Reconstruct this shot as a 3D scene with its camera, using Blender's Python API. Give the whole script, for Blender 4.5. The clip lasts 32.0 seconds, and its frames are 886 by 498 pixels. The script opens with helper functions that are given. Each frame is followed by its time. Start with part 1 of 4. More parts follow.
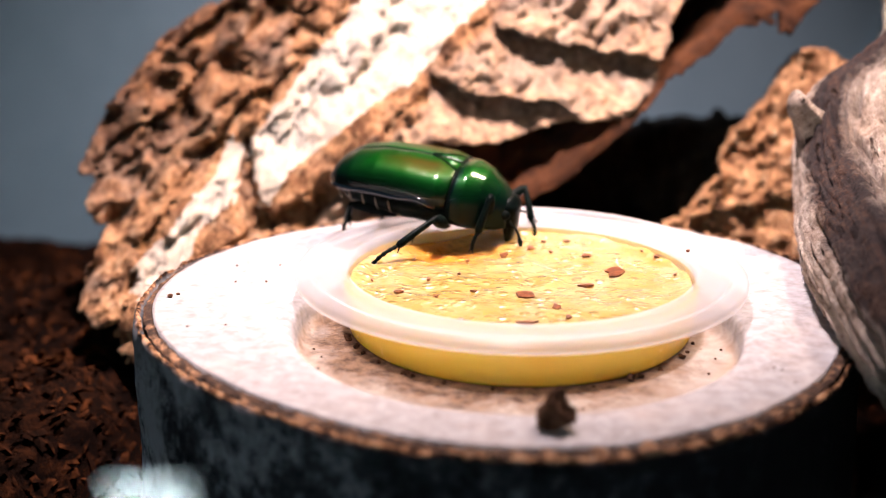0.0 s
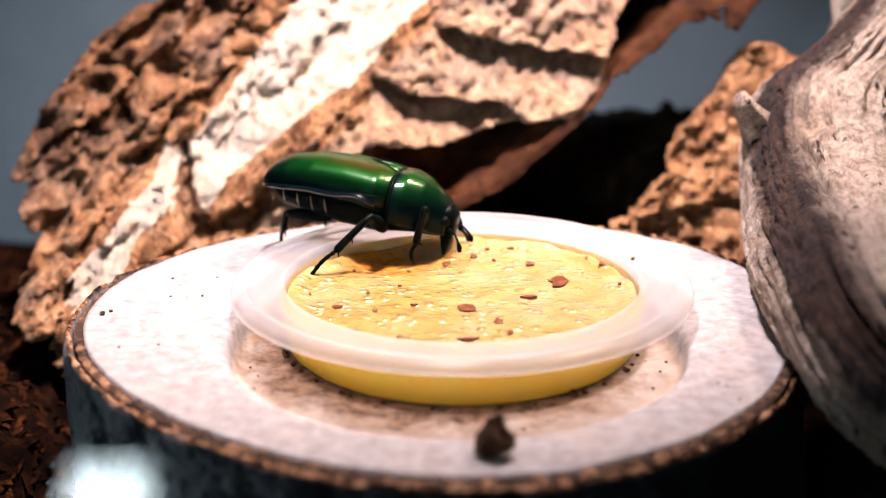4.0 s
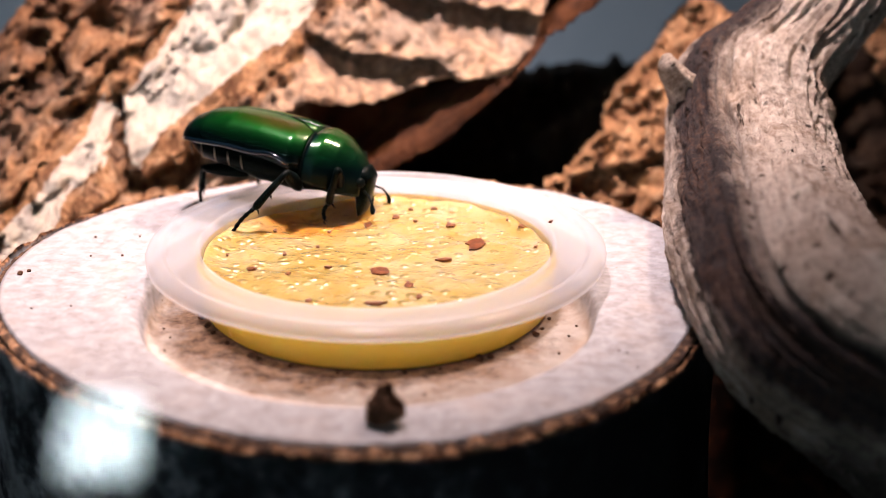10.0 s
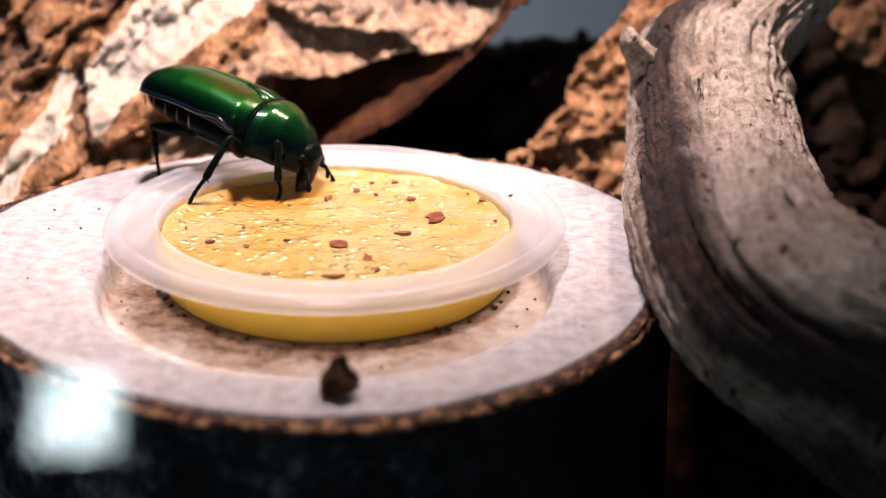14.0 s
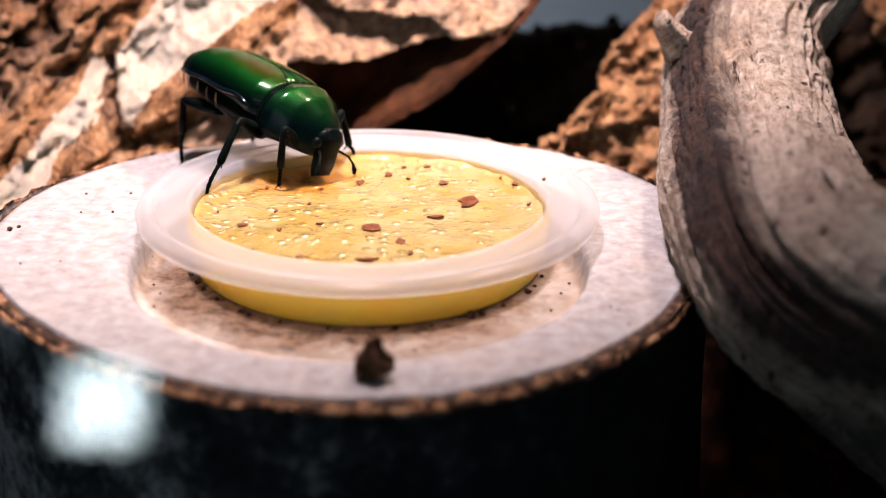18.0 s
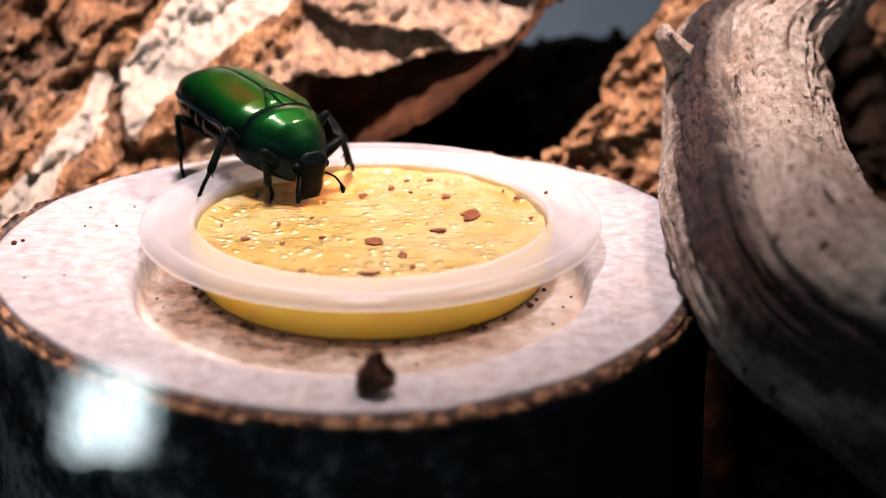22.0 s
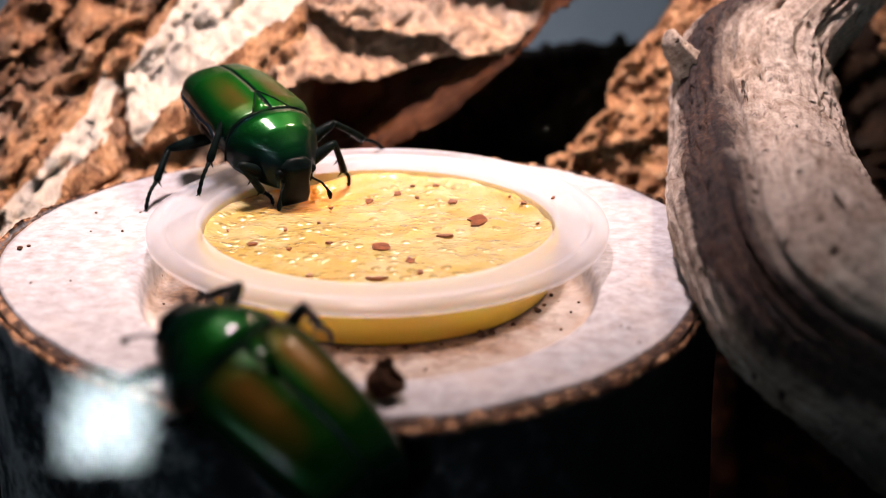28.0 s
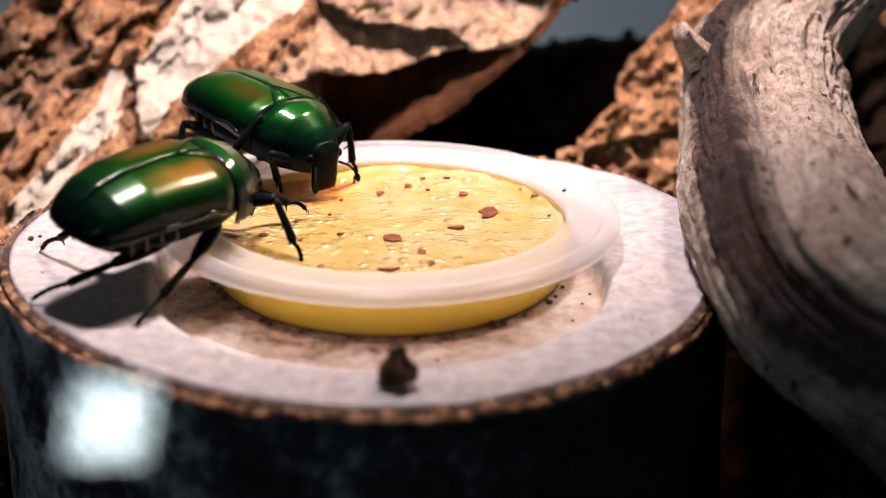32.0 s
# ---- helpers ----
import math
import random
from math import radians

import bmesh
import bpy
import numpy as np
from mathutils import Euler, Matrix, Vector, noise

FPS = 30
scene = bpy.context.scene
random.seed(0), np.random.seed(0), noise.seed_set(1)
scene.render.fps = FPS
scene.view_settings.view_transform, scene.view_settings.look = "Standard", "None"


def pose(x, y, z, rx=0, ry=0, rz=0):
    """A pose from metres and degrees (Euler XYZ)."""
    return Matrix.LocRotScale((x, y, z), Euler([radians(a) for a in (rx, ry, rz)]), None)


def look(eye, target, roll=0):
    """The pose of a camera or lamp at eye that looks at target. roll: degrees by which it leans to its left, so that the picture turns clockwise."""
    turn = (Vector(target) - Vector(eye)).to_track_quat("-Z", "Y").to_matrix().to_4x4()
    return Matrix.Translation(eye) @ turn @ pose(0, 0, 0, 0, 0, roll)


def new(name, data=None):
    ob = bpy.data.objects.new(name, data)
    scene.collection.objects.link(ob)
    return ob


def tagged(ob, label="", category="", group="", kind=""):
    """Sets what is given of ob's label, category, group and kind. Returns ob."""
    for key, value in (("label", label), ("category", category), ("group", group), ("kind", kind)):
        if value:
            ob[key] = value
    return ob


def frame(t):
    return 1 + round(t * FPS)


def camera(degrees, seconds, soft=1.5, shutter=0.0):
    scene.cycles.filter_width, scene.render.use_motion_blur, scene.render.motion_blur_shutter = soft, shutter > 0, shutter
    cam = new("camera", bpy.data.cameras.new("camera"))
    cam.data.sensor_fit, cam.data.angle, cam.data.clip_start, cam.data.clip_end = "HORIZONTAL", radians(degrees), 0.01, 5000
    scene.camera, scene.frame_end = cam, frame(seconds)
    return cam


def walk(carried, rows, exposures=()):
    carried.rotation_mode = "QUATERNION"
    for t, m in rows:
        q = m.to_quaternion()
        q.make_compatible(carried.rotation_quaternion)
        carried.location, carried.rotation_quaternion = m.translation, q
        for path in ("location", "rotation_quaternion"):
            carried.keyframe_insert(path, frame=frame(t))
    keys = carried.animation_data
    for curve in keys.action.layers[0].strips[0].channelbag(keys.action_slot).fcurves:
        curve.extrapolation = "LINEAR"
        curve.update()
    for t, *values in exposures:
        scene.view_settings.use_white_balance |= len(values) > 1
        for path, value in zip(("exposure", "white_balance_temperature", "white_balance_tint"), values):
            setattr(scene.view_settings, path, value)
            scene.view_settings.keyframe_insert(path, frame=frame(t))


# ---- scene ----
cam = camera(35, 32.0, soft=0.7)
cam.data.dof.use_dof = True
cam.data.dof.focus_distance = 0.156
cam.data.dof.aperture_fstop = 18.0


def eye(x, y, z, yaw, pitch, roll):
    """A camera pose from millimetres and degrees."""
    return pose(x * 0.001, y * 0.001, z * 0.001, 90 + pitch, 0, yaw) @ pose(0, 0, 0, 0, 0, roll)


PATH = [
    (0.0, eye(-1.84, -149.89, 51.13, 2.611, -16.932, 0.229)),
    (0.5, eye(-0.53, -144.51, 51.93, 0.020, -19.237, 0.901)),
    (1.0, eye(1.11, -140.94, 53.14, -0.707, -18.379, 0.542)),
    (1.5, eye(-0.94, -142.30, 52.24, 1.027, -19.217, 0.037)),
    (2.0, eye(0.13, -142.58, 53.37, 1.264, -19.029, -0.124)),
    (2.5, eye(0.20, -143.19, 53.50, 0.956, -18.335, -0.061)),
    (3.0, eye(0.63, -143.61, 54.20, 1.126, -18.403, -0.198)),
    (3.5, eye(0.47, -144.41, 54.25, 0.976, -18.115, -0.035)),
    (5.5, eye(0.39, -145.95, 54.15, 1.170, -18.020, 0.007)),
    (6.0, eye(3.35, -144.82, 55.67, 1.433, -18.440, -0.027)),
    (6.5, eye(7.47, -144.10, 56.93, 1.395, -19.252, 0.436)),
    (7.0, eye(6.12, -143.74, 55.21, 1.696, -20.672, 0.089)),
    (7.5, eye(5.64, -144.20, 55.12, 1.921, -21.117, -0.015)),
    (8.0, eye(5.67, -144.22, 55.88, 1.979, -21.072, -0.016)),
    (8.5, eye(5.89, -144.58, 56.43, 2.063, -20.944, -0.225)),
    (9.0, eye(6.12, -144.42, 56.65, 2.254, -21.062, -0.271)),
    (9.5, eye(6.77, -144.49, 57.05, 2.016, -20.747, -0.152)),
    (10.0, eye(9.88, -144.80, 57.40, 1.070, -20.701, 0.367)),
    (10.5, eye(10.36, -144.65, 56.38, 0.138, -20.896, 0.650)),
    (11.0, eye(10.55, -144.36, 55.90, -0.234, -21.093, 0.766)),
    (11.5, eye(10.70, -144.64, 56.51, -0.017, -21.490, 0.713)),
    (12.0, eye(10.52, -145.02, 56.90, 0.307, -21.587, 0.483)),
    (12.5, eye(10.98, -144.95, 57.01, 0.464, -21.715, 0.455)),
    (13.0, eye(12.07, -145.08, 57.35, 0.395, -21.790, 0.697)),
    (13.5, eye(11.82, -144.86, 57.03, 0.008, -21.694, 0.876)),
    (15.5, eye(12.02, -144.99, 57.11, 0.408, -21.561, 0.646)),
    (16.0, eye(11.85, -145.10, 56.66, 0.412, -21.408, 0.733)),
    (16.5, eye(10.31, -145.11, 55.30, 1.087, -21.479, 0.636)),
    (17.0, eye(9.67, -144.50, 54.27, 1.524, -21.759, 0.623)),
    (17.5, eye(10.44, -144.28, 54.99, 1.315, -21.893, 0.631)),
    (18.0, eye(10.87, -144.34, 55.72, 1.117, -21.921, 0.535)),
    (18.5, eye(11.35, -144.31, 56.64, 1.183, -22.170, 0.469)),
    (19.0, eye(10.99, -145.36, 56.77, 1.601, -21.955, 0.264)),
    (19.5, eye(11.21, -145.52, 56.72, 1.590, -21.758, 0.397)),
    (20.0, eye(11.05, -145.24, 56.36, 1.618, -21.784, 0.464)),
    (20.5, eye(10.87, -144.88, 56.00, 1.495, -21.710, 0.560)),
    (21.0, eye(10.93, -144.59, 56.09, 1.370, -21.618, 0.496)),
    (21.5, eye(10.83, -144.69, 56.34, 1.371, -21.651, 0.454)),
    (22.0, eye(11.29, -144.61, 56.29, 1.391, -21.527, 0.394)),
    (22.5, eye(11.07, -144.61, 56.09, 1.294, -21.513, 0.596)),
    (23.0, eye(10.98, -144.94, 55.77, 1.242, -21.369, 0.631)),
    (23.5, eye(10.50, -144.74, 55.58, 1.317, -21.410, 0.624)),
    (24.0, eye(10.63, -144.54, 55.47, 1.267, -21.310, 0.609)),
    (24.5, eye(10.10, -144.39, 55.25, 1.189, -21.264, 0.519)),
    (25.0, eye(10.10, -143.57, 55.21, 1.382, -21.492, 0.373)),
    (25.5, eye(9.91, -143.99, 55.04, 1.303, -21.370, 0.475)),
    (27.5, eye(10.56, -144.37, 55.91, 1.350, -21.328, 0.501)),
    (28.0, eye(10.32, -144.39, 55.97, 1.313, -21.235, 0.408)),
    (28.5, eye(10.21, -144.61, 55.56, 1.395, -21.190, 0.453)),
    (29.0, eye(10.05, -144.66, 55.43, 1.411, -21.205, 0.583)),
    (29.5, eye(9.79, -144.75, 54.94, 1.387, -21.136, 0.601)),
    (30.0, eye(9.89, -144.41, 55.12, 1.372, -21.155, 0.558)),
    (30.5, eye(9.86, -144.35, 55.48, 1.265, -21.107, 0.433)),
    (31.0, eye(9.83, -144.11, 55.05, 1.360, -21.077, 0.360)),
    (31.5, eye(9.42, -144.02, 54.82, 1.397, -21.162, 0.426)),
    (32.0, eye(9.42, -144.72, 55.02, 1.429, -21.208, 0.546)),
]
EXPOSURES = [(0.0, 0.33), (1.0, 0.21), (3.5, 0.22), (6.0, 0.18), (7.5, 0.02), (10.0, -0.02), (32.0, -0.02)]
walk(cam, PATH, EXPOSURES)

# ---- world and lamps ----
world = bpy.data.worlds.new("room_air")
world.use_nodes = True
world.node_tree.nodes["Background"].inputs[0].default_value = (0.55, 0.75, 1.0, 1)
world.node_tree.nodes["Background"].inputs[1].default_value = 0.008
scene.world = world


def spot(name, at, target, watts, colour, cone, blend, size):
    data = bpy.data.lights.new(name, "SPOT")
    data.energy, data.color, data.spot_size, data.spot_blend, data.shadow_soft_size = watts, colour, radians(cone), blend, size
    ob = new(name, data)
    ob.matrix_world = look([c * 0.001 for c in at], [c * 0.001 for c in target])
    return ob


WARM_AT, COOL_AT = (80, 66, 176), (-9, 14, 192)
spot("warm_lamp_light", WARM_AT, (-18, 28, 0), 3.2, (1.0, 0.69, 0.52), 45, 1.0, 0.013)
spot("cool_lamp_light", COOL_AT, (-16, 48, 14), 4.8, (1.0, 0.785, 0.785), 72, 1.0, 0.013)

# ---- materials ----


class Mat:
    """A Principled material with a small vocabulary of procedural nodes."""

    def __init__(self, name, colour=(0.5, 0.5, 0.5), rough=0.6, metal=0.0, **more):
        self.mat = bpy.data.materials.new(name)
        self.mat.use_nodes = True
        self.tree = self.mat.node_tree
        self.bsdf = self.tree.nodes["Principled BSDF"]
        self.set("Base Color", (*colour, 1))
        self.set("Roughness", rough)
        self.set("Metallic", metal)
        for key, value in more.items():
            self.set(key.replace("_", " "), value)

    def node(self, kind, **inputs):
        n = self.tree.nodes.new("ShaderNode" + kind)
        for key, value in inputs.items():
            socket = n.inputs[key.replace("_", " ")]
            if isinstance(value, bpy.types.NodeSocket):
                self.tree.links.new(value, socket)
            else:
                socket.default_value = value
        return n

    def set(self, key, value):
        if isinstance(value, bpy.types.NodeSocket):
            self.tree.links.new(value, self.bsdf.inputs[key])
        else:
            self.bsdf.inputs[key].default_value = value

    def coords(self, kind="Object", scale=(1, 1, 1), turn=(0, 0, 0)):
        c = self.node("TexCoord")
        m = self.node("Mapping", Vector=c.outputs[kind])
        m.inputs["Scale"].default_value = scale
        m.inputs["Rotation"].default_value = [radians(a) for a in turn]
        return m.outputs[0]

    def mark(self, name):
        n = self.node("Attribute")
        n.attribute_name = name
        return n.outputs["Fac"]

    def noise(self, vector, scale, detail=5.0, rough=0.6, distort=0.0):
        return self.node("TexNoise", Vector=vector, Scale=scale, Detail=detail, Roughness=rough, Distortion=distort).outputs[0]

    def cells(self, vector, scale, feature="F1"):
        n = self.node("TexVoronoi", Vector=vector, Scale=scale)
        n.feature = feature
        return n.outputs["Distance"]

    def ramp(self, value, *stops):
        n = self.node("ValToRGB", Fac=value)
        e = n.color_ramp.elements
        for at, colour in stops:
            e.new(min(0.9999, max(0.0001, at))).color = (*colour, 1) if isinstance(colour, tuple) else (colour, colour, colour, 1)
        e.remove(e[len(e) - 1])
        e.remove(e[0])
        return n.outputs[0]

    def mix(self, fac, a, b, how="MIX"):
        n = self.tree.nodes.new("ShaderNodeMix")
        n.data_type, n.blend_type = "RGBA", how
        for key, value in ((0, fac), (6, a), (7, b)):
            if isinstance(value, bpy.types.NodeSocket):
                self.tree.links.new(value, n.inputs[key])
            elif key:
                n.inputs[key].default_value = (*value, 1)
            else:
                n.inputs[key].default_value = value
        return n.outputs[2]

    def maths(self, how, a, b=0.0):
        n = self.node("Math")
        n.operation = how
        for k, value in enumerate((a, b)):
            if isinstance(value, bpy.types.NodeSocket):
                self.tree.links.new(value, n.inputs[k])
            else:
                n.inputs[k].default_value = value
        return n.outputs[0]

    def split(self, vector):
        return self.node("SeparateXYZ", Vector=vector).outputs

    def bump(self, height, strength=0.5, distance=0.0005):
        relief = self.node("Bump", Height=height, Strength=strength, Distance=distance).outputs[0]
        self.set("Normal", relief)
        self.set("Coat Normal", relief)


def make_cork(name, tint=1.0, greying=0.65):
    """Cork bark: orange, grey and dark brown layers, pale crust and smooth inner bark where the mesh marks them."""
    m = Mat(name, rough=0.9)
    m.set("Specular IOR Level", 0.2)
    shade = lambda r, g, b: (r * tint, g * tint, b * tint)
    v = m.coords(scale=(1000, 1000, 1000))
    along = m.coords(scale=(1000, 1000, 380), turn=(0, 42, 0))
    big, mid, fine = m.noise(v, 0.08, 6, 0.6, 0.6), m.noise(along, 0.42, 9, 0.75, 0.9), m.noise(v, 1.7, 8, 0.75)
    orange = m.ramp(mid, (0.30, shade(0.035, 0.017, 0.010)), (0.42, shade(0.22, 0.10, 0.048)), (0.54, shade(0.56, 0.30, 0.15)), (0.70, shade(0.80, 0.57, 0.36)))
    grey = m.ramp(mid, (0.30, shade(0.03, 0.021, 0.018)), (0.44, shade(0.17, 0.115, 0.09)), (0.56, shade(0.40, 0.30, 0.24)), (0.70, shade(0.74, 0.62, 0.50)))
    brown = m.mix(m.ramp(big, (0.48, 0.0), (0.62, greying)), orange, grey)
    # bark beyond the pale crust: rusty patches, darkened as painted fall-off of light
    xyz = m.split(v)
    beyond = m.maths("ADD", m.maths("SUBTRACT", xyz[0], xyz[2]), m.maths("MULTIPLY", m.maths("SUBTRACT", m.noise(v, 0.11, 6, 0.65), 0.5), 34.0))
    outer = m.ramp(m.maths("MULTIPLY", m.maths("ADD", beyond, 80.0), 0.0167), (0.12, 0.9), (0.50, 0.0))
    rusty = m.ramp(m.noise(v, 0.2, 7, 0.7), (0.42, shade(0.035, 0.018, 0.014)), (0.50, shade(0.12, 0.052, 0.028)), (0.60, shade(0.40, 0.18, 0.08)))
    brown = m.mix(outer, brown, rusty)
    brown = m.mix(0.55, brown, m.ramp(m.noise(v, 0.7, 6, 0.7), (0.36, 0.45), (0.5, 1.0), (0.64, 1.45)), "MULTIPLY")
    pits = m.ramp(m.cells(along, 0.40), (0.03, 1.0), (0.16, 0.0))
    brown = m.mix(m.maths("MULTIPLY", pits, 0.85), brown, shade(0.022, 0.012, 0.008))
    crust = m.ramp(m.maths("ADD", m.maths("MULTIPLY", fine, 0.55), m.maths("MULTIPLY", mid, 0.45)), (0.34, (0.42, 0.29, 0.20)), (0.43, (0.72, 0.60, 0.48)), (0.55, (0.88, 0.80, 0.69)))
    holes = m.maths("MULTIPLY", m.ramp(m.cells(v, 0.55), (0.07, 1.0), (0.16, 0.0)), m.ramp(m.noise(v, 0.3, 4, 0.6), (0.45, 0.0), (0.58, 0.9)))
    crust = m.mix(holes, crust, (0.16, 0.085, 0.05))
    skin = m.ramp(m.noise(along, 0.25, 6, 0.6), (0.35, shade(0.04, 0.013, 0.005)), (0.55, shade(0.10, 0.034, 0.012)), (0.7, shade(0.16, 0.062, 0.024)))
    wood = m.mix(m.ramp(m.mark("crust"), (0.35, 0.0), (0.65, 1.0)), brown, crust)
    wood = m.mix(m.ramp(m.mark("inner"), (0.3, 0.0), (0.7, 1.0)), wood, skin)
    m.set("Base Color", wood)
    m.bump(m.maths("ADD", mid, m.maths("ADD", m.maths("MULTIPLY", fine, 0.8), m.maths("MULTIPLY", m.noise(v, 4.0, 4, 0.7), 0.35))), 1.0, 0.0012)
    return m.mat


CORK = make_cork("pale_crusted_cork")
CORK_PLAIN = make_cork("orange_cork", 1.12, 0.05)
# the same cork tinted near black, with shade put into its colour
CORK_SHADED = make_cork("shaded_cork", 0.14)


def make_cut_wood():
    m = Mat("pale_cut_wood", rough=0.75)
    m.set("Specular IOR Level", 0.25)
    v = m.coords(scale=(1000, 1000, 1000))
    stain, mid, fine = m.noise(v, 0.09, 6, 0.65), m.noise(v, 0.6, 8, 0.7), m.noise(m.coords(scale=(1000, 3500, 1000), turn=(0, 0, 25)), 1.1, 6, 0.7)
    wood = m.ramp(mid, (0.3, (0.19, 0.178, 0.178)), (0.47, (0.29, 0.285, 0.30)), (0.64, (0.38, 0.385, 0.415)))
    wood = m.mix(m.ramp(fine, (0.35, 0.25), (0.5, 0.0)), wood, (0.42, 0.34, 0.30))
    wood = m.mix(m.ramp(stain, (0.5, 0.0), (0.7, 0.35)), wood, (0.46, 0.37, 0.32))
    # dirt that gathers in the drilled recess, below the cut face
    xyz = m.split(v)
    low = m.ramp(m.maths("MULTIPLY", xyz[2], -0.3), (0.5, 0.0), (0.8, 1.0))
    # floor painted paler to offset the shadow under the flange
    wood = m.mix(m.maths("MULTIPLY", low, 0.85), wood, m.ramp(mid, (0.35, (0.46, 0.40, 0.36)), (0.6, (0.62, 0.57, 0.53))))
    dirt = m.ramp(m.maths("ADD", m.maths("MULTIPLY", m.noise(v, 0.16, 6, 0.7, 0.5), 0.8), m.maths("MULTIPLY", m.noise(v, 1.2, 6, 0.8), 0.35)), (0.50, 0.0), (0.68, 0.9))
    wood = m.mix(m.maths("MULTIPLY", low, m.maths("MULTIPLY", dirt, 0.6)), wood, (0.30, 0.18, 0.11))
    # a ring of crumbs and stains gathered against the cup, on the lightened floor
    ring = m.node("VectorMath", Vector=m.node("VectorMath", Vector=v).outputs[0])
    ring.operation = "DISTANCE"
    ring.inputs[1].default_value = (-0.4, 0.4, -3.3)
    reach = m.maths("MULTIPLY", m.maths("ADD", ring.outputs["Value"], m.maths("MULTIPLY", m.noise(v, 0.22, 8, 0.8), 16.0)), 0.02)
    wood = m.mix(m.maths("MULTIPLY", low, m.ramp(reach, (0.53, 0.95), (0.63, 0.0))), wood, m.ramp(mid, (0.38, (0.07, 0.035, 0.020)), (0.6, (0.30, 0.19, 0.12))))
    specks = m.ramp(m.cells(v, 0.42), (0.05, 1.0), (0.075, 0.0))
    fleck = m.maths("MULTIPLY", m.ramp(m.cells(v, 0.95), (0.05, 1.0), (0.10, 0.0)), m.ramp(m.noise(v, 0.12, 4, 0.6), (0.45, 0.0), (0.6, 0.8)))
    scratch = m.maths("MAXIMUM", m.ramp(m.noise(m.coords(scale=(140, 2600, 1000), turn=(0, 0, 62)), 1.0, 4, 0.6), (0.27, 0.7), (0.33, 0.0)), m.ramp(m.noise(m.coords(scale=(2400, 120, 1000), turn=(0, 0, 20)), 1.0, 4, 0.6), (0.27, 0.6), (0.32, 0.0)))
    wood = m.mix(m.maths("MAXIMUM", fleck, scratch), wood, (0.20, 0.12, 0.085))
    m.set("Base Color", m.mix(m.maths("MULTIPLY", specks, 0.7), wood, (0.15, 0.08, 0.045)))
    m.bump(m.maths("ADD", m.maths("MULTIPLY", fine, 0.5), mid), 0.3, 0.0003)
    return m.mat


CUT_WOOD = make_cut_wood()


def make_log_bark():
    m = Mat("log_bark", rough=0.9, Specular_IOR_Level=0.1)
    v = m.coords(scale=(1000, 1000, 1000))
    mid, fine = m.noise(v, 0.16, 7, 0.65, 0.4), m.noise(v, 1.1, 7, 0.75)
    lit_mottle = m.maths("ADD", m.maths("MULTIPLY", m.noise(v, 0.12, 4, 0.6), 0.45), m.maths("MULTIPLY", m.noise(v, 0.55, 8, 0.8), 0.55))
    # mottling darkens towards the right: window light painted into the bark
    lit_mottle = m.maths("SUBTRACT", lit_mottle, m.maths("MULTIPLY", m.maths("ADD", m.split(v)[0], 14.0), 0.0032))
    side = m.ramp(lit_mottle, (0.42, (0.007, 0.009, 0.012)), (0.5, (0.030, 0.036, 0.043)), (0.60, (0.20, 0.22, 0.25)))
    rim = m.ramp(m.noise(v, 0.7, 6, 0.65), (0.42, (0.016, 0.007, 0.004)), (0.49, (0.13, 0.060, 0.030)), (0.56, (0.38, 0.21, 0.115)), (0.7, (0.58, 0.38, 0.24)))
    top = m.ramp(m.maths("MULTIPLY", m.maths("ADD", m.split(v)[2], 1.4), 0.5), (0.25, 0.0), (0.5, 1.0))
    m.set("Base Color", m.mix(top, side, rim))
    m.bump(m.maths("ADD", mid, m.maths("MULTIPLY", fine, 0.5)), 0.8, 0.001)
    return m.mat


LOG_BARK = make_log_bark()


def plain(name, colours, scale, rough=0.6, bump=0.4, depth=0.0003, **more):
    """A surface that wanders between three colours at two scales."""
    m = Mat(name, rough=rough, **more)
    v = m.coords(scale=(1000, 1000, 1000))
    a, b = m.noise(v, scale, 6, 0.65), m.noise(v, scale * 7, 6, 0.7)
    both = m.maths("ADD", m.maths("MULTIPLY", a, 0.65), m.maths("MULTIPLY", b, 0.35))
    m.set("Base Color", m.ramp(both, (0.36, colours[0]), (0.5, colours[1]), (0.64, colours[2])))
    if bump:
        m.bump(both, bump, depth)
    return m.mat


CRACK = plain("dark_gap", ((0.008, 0.004, 0.003), (0.045, 0.020, 0.010), (0.40, 0.22, 0.12)), 0.5, 0.9, 0.8, 0.0006)
SOIL = plain("damp_fibre_soil", ((0.002, 0.001, 0.0007), (0.006, 0.0025, 0.0015), (0.035, 0.012, 0.005)), 0.35, 0.9, 1.0, 0.0015, Specular_IOR_Level=0.03)
FIBRE = plain("fibre_chips", ((0.002, 0.001, 0.0006), (0.010, 0.0035, 0.0016), (0.08, 0.026, 0.009)), 0.2, 0.85, Specular_IOR_Level=0.03)
FLAKE = plain("bran_flake", ((0.045, 0.012, 0.005), (0.12, 0.034, 0.012), (0.22, 0.075, 0.028)), 0.9, 0.35, 0.3)
CRUMB = plain("soil_crumb", ((0.025, 0.013, 0.008), (0.08, 0.040, 0.024), (0.19, 0.10, 0.06)), 0.8, 0.9, 0.8, 0.0006, Specular_IOR_Level=0.1)
TANK = plain("grey_blue_tank_panel", ((0.115, 0.18, 0.225), (0.14, 0.21, 0.26), (0.16, 0.235, 0.285)), 0.012, 0.45, 0.1)
PAINT = plain("room_paint", ((0.05, 0.052, 0.055), (0.06, 0.062, 0.066), (0.07, 0.073, 0.078)), 0.002, 0.8, 0.1)
METAL = plain("black_lamp_metal", ((0.02, 0.02, 0.02), (0.03, 0.03, 0.03), (0.05, 0.05, 0.05)), 0.05, 0.4, 0.1)


